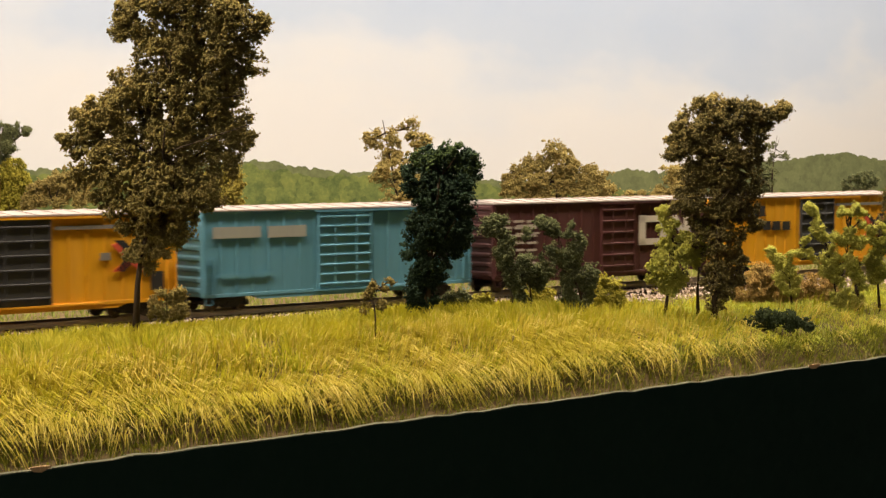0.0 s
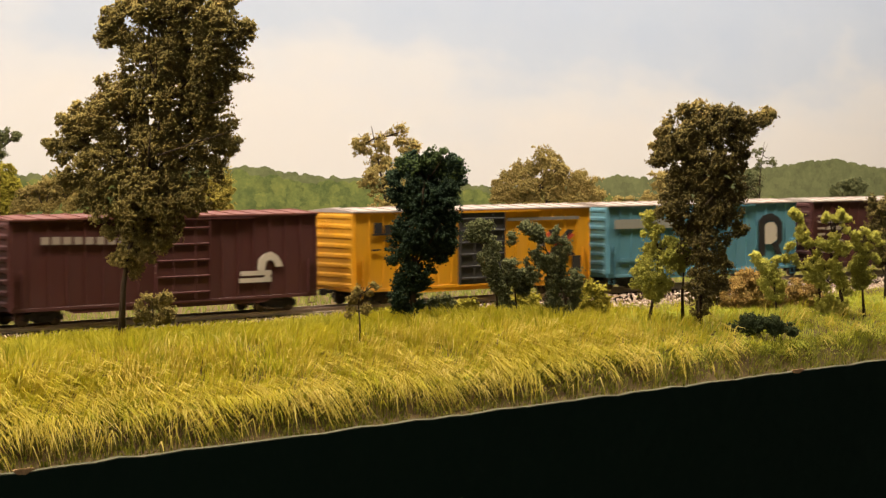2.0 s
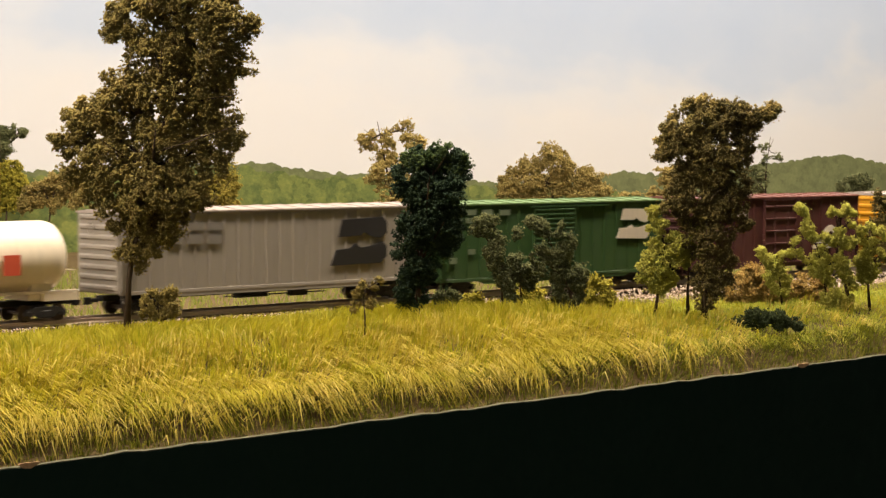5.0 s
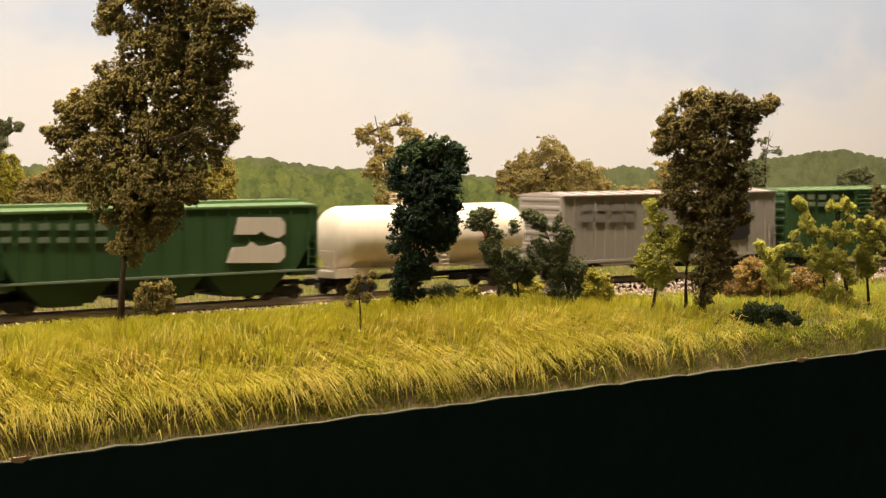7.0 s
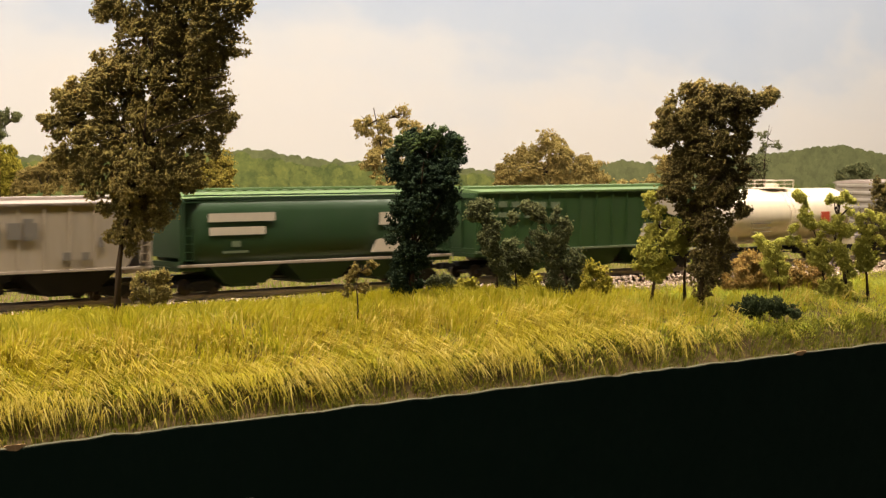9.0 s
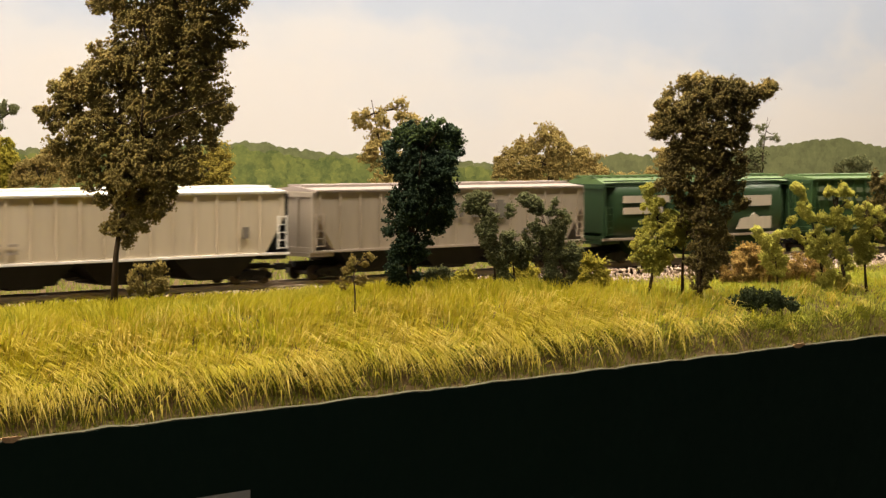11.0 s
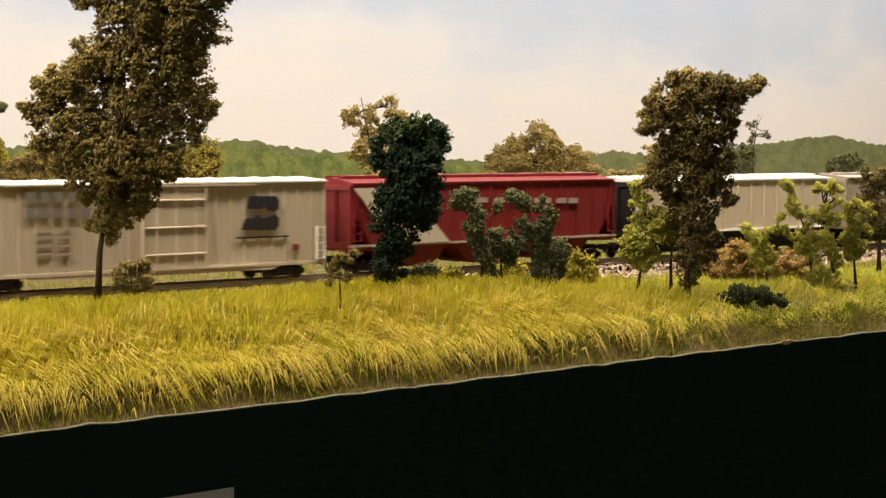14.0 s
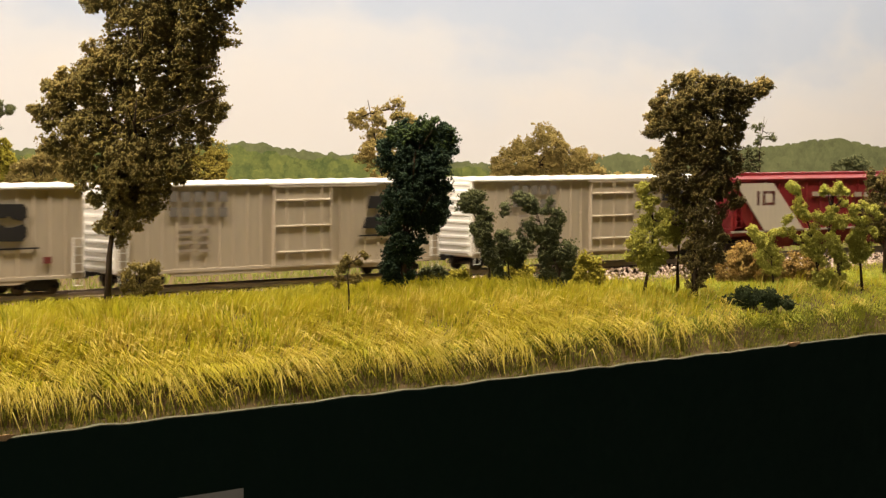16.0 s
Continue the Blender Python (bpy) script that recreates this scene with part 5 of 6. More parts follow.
def round_hopper(key, left, length, side, roof, label, stripe):
    length *= ALONG
    car = thing("hopper_car", pose(0, 0, 0), label, "hopper car", "train of freight cars")
    h, L = WID / 2, length / 2
    sill, eave = 0.0175, 0.0552
    prof = [(-h * 0.86, sill), (-h * 0.97, sill + 0.006), (-h * 1.0, sill + 0.014), (-h * 0.985, sill + 0.022), (-h * 0.93, sill + 0.029), (-h * 0.85, eave)]
    ring = prof + [(-y, z) for y, z in reversed(prof)]
    n = len(ring)
    s, v = Shape(), []
    for x, k in ((-L + 0.004, 0.55), (-L + 0.009, 0.86), (-L + 0.016, 1.0), (L - 0.016, 1.0), (L - 0.009, 0.86), (L - 0.004, 0.55)):
        v += [(x, y * k, sill + (z - sill) * (0.55 + 0.45 * k) + (1 - k) * 0.012) for y, z in ring]
    f = [(i * n + j, i * n + (j + 1) % n, (i + 1) * n + (j + 1) % n, (i + 1) * n + j) for i in range(5) for j in range(n)]
    f += [tuple(range(n)), tuple(range(5 * n, 6 * n))]
    part("body", s.add(v, f), side, car, smooth_on=True)
    rails = Shape()
    for sg in (-1, 1):
        y0, y1 = sorted((sg * (h - 0.0018), sg * (h + 0.0002)))
        rails.box(-L, L, y0, y1, sill - 0.0012, sill + 0.0004)
    part("side_sill", rails, stripe, car, "pale striped side sill", 0.0001)
    for y in (-h * 0.88, h * 0.88 - 0.0012):
        for z in (eave - 0.0030, eave - 0.0012, eave + 0.0006):
            part("top_rail", Shape().box(-L + 0.004, L - 0.004, y, y + 0.0012, z, z + 0.0008), side, car)
    t = Shape().section([(-h * 0.86, eave - 0.001), (-h * 0.5, eave + 0.0026), (0, eave + 0.0036), (h * 0.5, eave + 0.0026), (h * 0.86, eave - 0.001)], -L + 0.004, L - 0.004)
    part("roof", t, roof, car)
    w = Shape()
    for y in (-0.0076, 0.0042):
        w.box(-L + 0.002, L - 0.002, y, y + 0.0034, eave + 0.0036, eave + 0.0046)
    for k in range(24):
        x = -L + 0.004 + (length - 0.008) * k / 23
        w.box(x - 0.0003, x + 0.0003, -0.0076, 0.0076, eave + 0.0012, eave + 0.0037)
    part("roof_walk", w, roof, car)
    for sgn in (-1, 1):
        e = Shape()
        x0, x1 = sorted((sgn * (L - 0.0004), sgn * (L - 0.0018)))
        for y in (-h + 0.0004, h - 0.0018):
            e.box(x0, x1, y, y + 0.0014, sill, eave - 0.002)
        e.box(x0, x1, -h, h, eave - 0.004, eave - 0.0026)
        e.box(x0, x1, -h, h, sill - 0.001, sill + 0.002)
        e.box(min(sgn * L, sgn * (L - 0.018)), max(sgn * L, sgn * (L - 0.018)), -h + 0.002, h - 0.002, sill - 0.0035, sill - 0.0012)
        part("end_frame", e, side, car)
        xb = sorted((sgn * (L - 0.0040), sgn * (L - 0.0030)))
        part("bulkhead", Shape().box(xb[0], xb[1], -h + 0.0012, h - 0.0012, sill + 0.004, eave - 0.001), side, car)
        ladder(car, sgn * (L - 0.0050), -h - 0.0002, sill + 0.003, sill + 0.021, side, 5)
    span = (length - 0.04) / 3
    for k in range(3):
        c = -length / 2 + 0.02 + span * (k + 0.5)
        b = Shape().prism([(c - span * 0.48, sill - 0.0008), (c + span * 0.48, sill - 0.0008), (c + span * 0.25, 0.0056), (c - span * 0.25, 0.0056)], -h + 0.0028, h - 0.0028)
        b.box(c - span * 0.18, c + span * 0.18, -h + 0.004, h - 0.004, 0.0040, 0.0058)
        part("discharge_bay", b, side, car, bevel=0.0003)
    running_gear(car, length, 0.020)
    decals(car, key)
    CARS[key] = (car, left + L / ALONG)


def tank_car(key, left, length, label):
    length *= ALONG
    car = thing("tank_car", pose(0, 0, 0), label, "tank car", "train of freight cars")
    L, r, zc = length / 2, 0.0192, 0.0345
    T = L - 0.004
    n, v = 40, []
    rings = [(-T, 0.05), (-T + 0.0010, 0.45), (-T + 0.0030, 0.75), (-T + 0.0060, 0.93), (-T + 0.0100, 1.0), (T - 0.0100, 1.0), (T - 0.0060, 0.93), (T - 0.0030, 0.75), (T - 0.0010, 0.45), (T, 0.05)]
    for x, k in rings:
        v += [(x, r * k * math.cos(j * math.tau / n), zc + r * k * math.sin(j * math.tau / n)) for j in range(n)]
    f = [(i * n + j, i * n + (j + 1) % n, (i + 1) * n + (j + 1) % n, (i + 1) * n + j) for i in range(len(rings) - 1) for j in range(n)]
    f += [tuple(range(n)), tuple(range(len(v) - n, len(v)))]
    part("shell", Shape().add(v, f), "tankwhite", car, "glossy white tank shell", smooth_on=True)
    for x in (-T * 0.55, T * 0.55):
        q = [(x + dx, (r + 0.0003) * math.cos(j * math.tau / n), zc + (r + 0.0003) * math.sin(j * math.tau / n)) for dx in (-0.0006, 0.0006) for j in range(n)]
        part("tank_band", Shape().add(q, [(j, (j + 1) % n, n + (j + 1) % n, n + j) for j in range(n)]), "tankwhite", car)
    fr = Shape()
    for sg in (-1, 1):
        y0, y1 = sorted((sg * 0.0125, sg * 0.0150))
        fr.box(-L, L, y0, y1, 0.0150, 0.0166)
        fr.box(-L, -L + 0.022, min(y0, 0), max(y1, 0), 0.0110, 0.0150)
        fr.box(L - 0.022, L, min(y0, 0), max(y1, 0), 0.0110, 0.0150)
    part("frame", fr, "tankwhite", car, bevel=0.0001)
    for x in (-L + 0.022, L - 0.022):
        part("saddle", Shape().prism([(x - 0.008, 0.0115), (x + 0.008, 0.0115), (x + 0.005, 0.0225), (x - 0.005, 0.0225)], -0.0130, 0.0130), "tankwhite", car)
    d = Shape().tube([(0, 0, zc + r - 0.001), (0, 0, zc + r + 0.0038)], [0.0052, 0.0050], 20)
    part("manway_dome", d, "tankwhite", car, bevel=0.0002)
    pl = Shape().box(-0.0158, 0.0158, -0.0095, 0.0095, zc + r + 0.0004, zc + r + 0.0009)
    part("platform", pl, "tankwhite", car).matrix_basis = pose(-0.0025, 0, 0)
    rl = Shape()
    for y in (-0.0095, 0.0095):
        for x in (-0.0158, -0.0055, 0.0055, 0.0158):
            rl.tube([(x, y, zc + r + 0.0006), (x, y, zc + r + 0.0064)], [0.00028, 0.00028], 5)
        rl.tube([(-0.0158, y, zc + r + 0.0064), (0.0158, y, zc + r + 0.0064)], [0.0003, 0.0003], 5)
        rl.tube([(-0.0158, y, zc + r + 0.0036), (0.0158, y, zc + r + 0.0036)], [0.0002, 0.0002], 5)
    part("railing", rl, "tankwhite", car).matrix_basis = pose(-0.0025, 0, 0)
    ld = Shape()
    for x in (-0.0028, 0.0028):
        ld.tube([(x, -r - 0.0012, 0.0150), (x, -r - 0.0012, zc + 0.004), (x, -0.0098, zc + r + 0.0006)], [0.0003] * 3, 5)
    for k in range(9):
        z = 0.017 + k * 0.0027
        ld.tube([(-0.0028, -r - 0.0012, z), (0.0028, -r - 0.0012, z)], [0.00025] * 2, 5)
    part("ladder", ld, "tankwhite", car)
    for sgn in (-1, 1):
        g = Shape()
        for y in (-0.0125, 0.0125):
            g.tube([(sgn * (L - 0.001), y, 0.0166), (sgn * (L - 0.001), y, 0.0270)], [0.0003] * 2, 5)
        g.tube([(sgn * (L - 0.001), -0.0125, 0.0270), (sgn * (L - 0.001), 0.0125, 0.0270)], [0.0003] * 2, 5)
        part("end_rail", g, "tankwhite", car)
    running_gear(car, length, 0.020)
    decals(car, key)
    CARS[key] = (car, left + L / ALONG)


DECAL_OUT = {"H": 0.0197, "I": WID / 2 + 0.0004, "K": WID / 2 + 0.0004, "L": WID / 2 + 0.0004, "M": WID / 2 + 0.0004}
for k in "ABCDEFGNOP":
    DECAL_OUT[k] = WID / 2 + 0.0004
DECALS = defaultdict(list)
DECALS['D'].append(('mark_black', [(-0.0762, 0.0428), (-0.0490, 0.0436), (-0.0490, 0.0444), (-0.0762, 0.0438)]))
DECALS['D'].append(('mark_black', [(-0.0747, 0.0441), (-0.0691, 0.0441), (-0.0691, 0.0506), (-0.0747, 0.0506)]))
DECALS['D'].append(('mark_black', [(-0.0677, 0.0438), (-0.0627, 0.0438), (-0.0627, 0.0492), (-0.0677, 0.0492)]))
DECALS['D'].append(('mark_black', [(-0.0612, 0.0436), (-0.0569, 0.0436), (-0.0569, 0.0503), (-0.0612, 0.0503)]))
DECALS['D'].append(('mark_black', [(-0.0555, 0.0442), (-0.05, 0.0442), (-0.05, 0.0508), (-0.0555, 0.0508)]))
DECALS['D'].append(('mark_black', [(-0.0519, 0.0336), (-0.0446, 0.0336), (-0.0446, 0.04), (-0.0519, 0.04)]))
DECALS['D'].append(('mark_black', [(-0.0428, 0.0332), (-0.035, 0.0332), (-0.035, 0.0397), (-0.0428, 0.0397)]))
DECALS['D'].append(('mark_black', [(-0.0328, 0.033), (-0.0253, 0.033), (-0.0253, 0.0393), (-0.0328, 0.0393)]))
DECALS['D'].append(('mark_black', [(-0.0674, 0.0391), (-0.0566, 0.0391), (-0.0566, 0.0401), (-0.0674, 0.0401)]))
DECALS['D'].append(('mark_black', [(-0.0763, 0.0336), (-0.0703, 0.0336), (-0.0703, 0.0346), (-0.0763, 0.0346)]))
DECALS['D'].append(('mark_black', [(-0.0638, 0.0358), (-0.0584, 0.0358), (-0.0584, 0.0368), (-0.0638, 0.0368)]))
DECALS['D'].append(('mark_black', [(0.0529, 0.0429), (0.0581, 0.0428), (0.0753, 0.0259), (0.07, 0.0251)]))
DECALS['D'].append(('mark_black', [(0.0693, 0.0428), (0.0746, 0.0423), (0.058, 0.0257), (0.0536, 0.0269)]))
DECALS['D'].append(('mark_red', [(0.0514, 0.0403), (0.0544, 0.0415), (0.0715, 0.0261), (0.0677, 0.0249)]))
DECALS['D'].append(('mark_red', [(0.0708, 0.041), (0.0746, 0.0389), (0.0565, 0.0261), (0.0521, 0.0262)]))
DECALS['D'].append(('mark_black', [(0.073, 0.015), (0.0799, 0.015), (0.0799, 0.0253), (0.073, 0.0253)]))
DECALS['D'].append(('mark_grey', [(0.0216, 0.0494), (0.0784, 0.0494), (0.0784, 0.0514), (0.0216, 0.0514)]))
DECALS['D'].append(('mark_grey', [(0.0455, 0.0324), (0.0507, 0.0324), (0.0507, 0.0364), (0.0455, 0.0364)]))
DECALS['B'].append(('mark_white', [(0.0281, 0.0424), (0.0518, 0.0424), (0.0518, 0.0467), (0.0281, 0.0467)]))
DECALS['B'].append(('mark_white', [(0.0283, 0.027), (0.052, 0.027), (0.052, 0.0312), (0.0283, 0.0312)]))
DECALS['B'].append(('mark_white', [(0.0281, 0.0273), (0.0335, 0.0273), (0.0335, 0.047), (0.0281, 0.047)]))
DECALS['B'].append(('mark_white', [(0.0463, 0.0266), (0.0518, 0.0266), (0.0518, 0.0464), (0.0463, 0.0464)]))
DECALS['B'].append(('mark_pale', [(-0.0825, 0.0453), (-0.0753, 0.0453), (-0.0753, 0.0468), (-0.0825, 0.0468)]))
DECALS['B'].append(('mark_pale', [(-0.0729, 0.045), (-0.0657, 0.045), (-0.0657, 0.0465), (-0.0729, 0.0465)]))
DECALS['B'].append(('mark_pale', [(-0.0633, 0.0448), (-0.056, 0.0448), (-0.056, 0.0463), (-0.0633, 0.0463)]))
DECALS['B'].append(('mark_pale', [(-0.0824, 0.0411), (-0.0752, 0.0411), (-0.0752, 0.0426), (-0.0824, 0.0426)]))
DECALS['B'].append(('mark_pale', [(-0.0729, 0.0408), (-0.0656, 0.0408), (-0.0656, 0.0424), (-0.0729, 0.0424)]))
DECALS['B'].append(('mark_pale', [(-0.0632, 0.0406), (-0.0559, 0.0406), (-0.0559, 0.0421), (-0.0632, 0.0421)]))
DECALS['B'].append(('mark_pale', [(-0.0823, 0.0362), (-0.0752, 0.0362), (-0.0752, 0.0377), (-0.0823, 0.0377)]))
DECALS['B'].append(('mark_pale', [(-0.0728, 0.0359), (-0.0655, 0.0359), (-0.0655, 0.0374), (-0.0728, 0.0374)]))
DECALS['B'].append(('mark_pale', [(-0.0631, 0.0356), (-0.0558, 0.0356), (-0.0558, 0.0371), (-0.0631, 0.0371)]))
DECALS['B'].append(('mark_pale', [(-0.0823, 0.0316), (-0.0751, 0.0316), (-0.0751, 0.0332), (-0.0823, 0.0332)]))
DECALS['B'].append(('mark_pale', [(-0.0727, 0.0313), (-0.0655, 0.0313), (-0.0655, 0.0328), (-0.0727, 0.0328)]))
DECALS['B'].append(('mark_pale', [(-0.063, 0.031), (-0.0557, 0.031), (-0.0557, 0.0325), (-0.063, 0.0325)]))
DECALS['B'].append(('mark_pale', [(-0.0822, 0.027), (-0.075, 0.027), (-0.075, 0.0286), (-0.0822, 0.0286)]))
DECALS['B'].append(('mark_pale', [(-0.0726, 0.0267), (-0.0654, 0.0267), (-0.0654, 0.0282), (-0.0726, 0.0282)]))
DECALS['B'].append(('mark_pale', [(-0.063, 0.0264), (-0.0557, 0.0264), (-0.0557, 0.0279), (-0.063, 0.0279)]))
DECALS['B'].append(('mark_pale', [(-0.0821, 0.0186), (-0.0749, 0.0186), (-0.0749, 0.0202), (-0.0821, 0.0202)]))
DECALS['B'].append(('mark_pale', [(-0.0725, 0.0183), (-0.0653, 0.0183), (-0.0653, 0.0198), (-0.0725, 0.0198)]))
DECALS['B'].append(('mark_pale', [(-0.0628, 0.0178), (-0.0555, 0.0178), (-0.0555, 0.0195), (-0.0628, 0.0195)]))
DECALS['B'].append(('mark_pale', [(-0.0713, 0.0421), (-0.0538, 0.0421), (-0.0538, 0.0436), (-0.0713, 0.0436)]))
DECALS['B'].append(('mark_pale', [(-0.0713, 0.0374), (-0.0538, 0.0374), (-0.0538, 0.0384), (-0.0713, 0.0384)]))
DECALS['B'].append(('mark_white', [(0.0675, 0.0278), (0.0732, 0.0278), (0.0732, 0.0464), (0.0675, 0.0464)]))
DECALS['B'].append(('mark_white', [(0.0564, 0.0459), (0.0608, 0.0466), (0.0737, 0.0277), (0.0681, 0.0267)]))
DECALS['C'].append(('mark_dusty', [(-0.0821, 0.0417), (-0.0534, 0.0417), (-0.0534, 0.0481), (-0.0821, 0.0481)]))
DECALS['C'].append(('mark_dusty', [(-0.0489, 0.0413), (-0.0253, 0.0413), (-0.0253, 0.0479), (-0.0489, 0.0479)]))
DECALS['C'].append(('teal', [(-0.0792, 0.02), (-0.045, 0.02), (-0.045, 0.0216), (-0.0792, 0.0216)]))
DECALS['C'].append(('mark_black', [(0.0496, 0.0439), (0.054, 0.048), (0.062, 0.0495), (0.069, 0.0468), (0.0727, 0.0425), (0.0728, 0.0391), (0.0681, 0.0401), (0.0645, 0.0435), (0.0587, 0.0437), (0.0554, 0.0413), (0.056, 0.0186), (0.0503, 0.018)]))
DECALS['C'].append(('mark_black', [(0.0681, 0.0401), (0.0727, 0.04), (0.073, 0.029), (0.0696, 0.0257), (0.0733, 0.0188), (0.0675, 0.019), (0.0627, 0.0268), (0.0684, 0.0291)]))
DECALS['C'].append(('mark_white', [(0.0554, 0.0404), (0.0588, 0.0428), (0.0645, 0.0427), (0.0675, 0.0393), (0.0678, 0.03), (0.0615, 0.0268), (0.0558, 0.027)]))
DECALS['E'].append(('mark_white', [(0.0396, 0.0224), (0.0585, 0.0224), (0.0585, 0.025), (0.0396, 0.025)]))
DECALS['E'].append(('mark_white', [(0.0388, 0.0184), (0.0585, 0.0184), (0.0585, 0.021), (0.0388, 0.021)]))
DECALS['E'].append(('mark_white', [(0.0502, 0.0269), (0.051, 0.0315), (0.0543, 0.0347), (0.0586, 0.0356), (0.0626, 0.0334), (0.0647, 0.0297), (0.0655, 0.027), (0.0614, 0.0268), (0.06, 0.0299), (0.0578, 0.0313), (0.0553, 0.03), (0.0546, 0.0267), (0.0545, 0.0241), (0.0578, 0.0239), (0.0578, 0.0186), (0.0545, 0.0188), (0.0545, 0.0234), (0.0502, 0.0236)]))
DECALS['E'].append(('mark_pale', [(-0.0722, 0.044), (-0.0682, 0.044), (-0.0682, 0.048), (-0.0722, 0.048)]))
DECALS['E'].append(('mark_pale', [(-0.0664, 0.0438), (-0.0624, 0.0438), (-0.0624, 0.048), (-0.0664, 0.048)]))
DECALS['E'].append(('mark_pale', [(-0.0606, 0.0437), (-0.0565, 0.0437), (-0.0565, 0.0478), (-0.0606, 0.0478)]))
DECALS['E'].append(('mark_pale', [(-0.0547, 0.0436), (-0.0506, 0.0436), (-0.0506, 0.0476), (-0.0547, 0.0476)]))
DECALS['E'].append(('mark_pale', [(-0.0487, 0.0434), (-0.0446, 0.0434), (-0.0446, 0.0474), (-0.0487, 0.0474)]))
DECALS['E'].append(('mark_pale', [(-0.0427, 0.0432), (-0.0386, 0.0432), (-0.0386, 0.0474), (-0.0427, 0.0474)]))
DECALS['E'].append(('mark_pale', [(-0.0367, 0.043), (-0.0325, 0.043), (-0.0325, 0.0472), (-0.0367, 0.0472)]))
DECALS['E'].append(('mark_pale', [(-0.0306, 0.0428), (-0.0264, 0.0428), (-0.0264, 0.047), (-0.0306, 0.047)]))
DECALS['E'].append(('mark_pale', [(-0.0106, 0.03), (-0.0046, 0.03), (-0.0046, 0.0306), (-0.0106, 0.0306)]))
DECALS['E'].append(('mark_pale', [(-0.0106, 0.0262), (-0.006, 0.0262), (-0.006, 0.0268), (-0.0106, 0.0268)]))
DECALS['E'].append(('mark_pale', [(-0.0023, 0.0296), (0.0038, 0.0296), (0.0038, 0.0303), (-0.0023, 0.0303)]))
DECALS['E'].append(('mark_pale', [(-0.0023, 0.0258), (0.0024, 0.0258), (0.0024, 0.0265), (-0.0023, 0.0265)]))
DECALS['E'].append(('mark_pale', [(0.0068, 0.0293), (0.0129, 0.0293), (0.0129, 0.03), (0.0068, 0.03)]))
DECALS['E'].append(('mark_pale', [(0.0067, 0.0254), (0.0115, 0.0254), (0.0115, 0.0261), (0.0067, 0.0261)]))
DECALS['F'].append(('mark_white', [(0.0545, 0.0522), (0.0746, 0.0517), (0.0768, 0.0492), (0.0768, 0.0443), (0.0734, 0.0423), (0.0684, 0.0437), (0.0656, 0.0458), (0.0633, 0.0443), (0.0528, 0.0446)]))
DECALS['F'].append(('mark_white', [(0.0517, 0.039), (0.0583, 0.0392), (0.0611, 0.0411), (0.0638, 0.039), (0.0683, 0.0393), (0.0745, 0.0407), (0.0768, 0.0386), (0.0767, 0.0341), (0.0739, 0.0313), (0.0489, 0.0323)]))
DECALS['F'].append(('mark_dim', [(-0.0808, 0.051), (-0.0735, 0.051), (-0.0735, 0.0545), (-0.0808, 0.0545)]))
DECALS['F'].append(('mark_dim', [(-0.0698, 0.0507), (-0.0624, 0.0507), (-0.0624, 0.0542), (-0.0698, 0.0542)]))
DECALS['F'].append(('mark_dim', [(-0.0579, 0.0504), (-0.0504, 0.0504), (-0.0504, 0.0539), (-0.0579, 0.0539)]))
DECALS['F'].append(('mark_dim', [(-0.0448, 0.05), (-0.0371, 0.05), (-0.0371, 0.0536), (-0.0448, 0.0536)]))
DECALS['F'].append(('mark_dim', [(-0.0809, 0.0459), (-0.0729, 0.0459), (-0.0729, 0.0491), (-0.0809, 0.0491)]))
DECALS['F'].append(('mark_dim', [(-0.0699, 0.0456), (-0.0617, 0.0456), (-0.0617, 0.0488), (-0.0699, 0.0488)]))
DECALS['F'].append(('mark_dim', [(-0.058, 0.0452), (-0.0497, 0.0452), (-0.0497, 0.0484), (-0.058, 0.0484)]))
DECALS['F'].append(('mark_dim', [(-0.0685, 0.0259), (-0.0634, 0.0259), (-0.0634, 0.0292), (-0.0685, 0.0292)]))
DECALS['F'].append(('mark_dim', [(-0.0819, 0.0204), (-0.0769, 0.0204), (-0.0769, 0.0243), (-0.0819, 0.0243)]))
DECALS['G'].append(('mark_black', [(0.0396, 0.0502), (0.0665, 0.0512), (0.0695, 0.048), (0.0694, 0.0413), (0.0648, 0.0384), (0.058, 0.0399), (0.0542, 0.0425), (0.0512, 0.0403), (0.0371, 0.0399)]))
DECALS['G'].append(('mark_black', [(0.0355, 0.0323), (0.0443, 0.033), (0.0481, 0.0358), (0.0518, 0.0332), (0.0578, 0.0339), (0.0662, 0.0363), (0.0693, 0.0336), (0.0691, 0.0275), (0.0652, 0.0235), (0.0316, 0.023)]))
DECALS['G'].append(('mark_grey', [(-0.0796, 0.0472), (-0.0712, 0.0472), (-0.0712, 0.0513), (-0.0796, 0.0513)]))
DECALS['G'].append(('mark_grey', [(-0.0804, 0.0397), (-0.0721, 0.0397), (-0.0721, 0.045), (-0.0804, 0.045)]))
DECALS['G'].append(('mark_grey', [(-0.0675, 0.0469), (-0.0591, 0.0469), (-0.0591, 0.051), (-0.0675, 0.051)]))
DECALS['G'].append(('mark_grey', [(-0.0684, 0.0393), (-0.06, 0.0393), (-0.06, 0.0446), (-0.0684, 0.0446)]))
DECALS['G'].append(('mark_grey', [(-0.0553, 0.0466), (-0.0468, 0.0466), (-0.0468, 0.0508), (-0.0553, 0.0508)]))
DECALS['G'].append(('mark_grey', [(-0.0562, 0.039), (-0.0477, 0.039), (-0.0477, 0.0443), (-0.0562, 0.0443)]))
DECALS['G'].append(('mark_grey', [(-0.0439, 0.0463), (-0.0352, 0.0463), (-0.0352, 0.0505), (-0.0439, 0.0505)]))
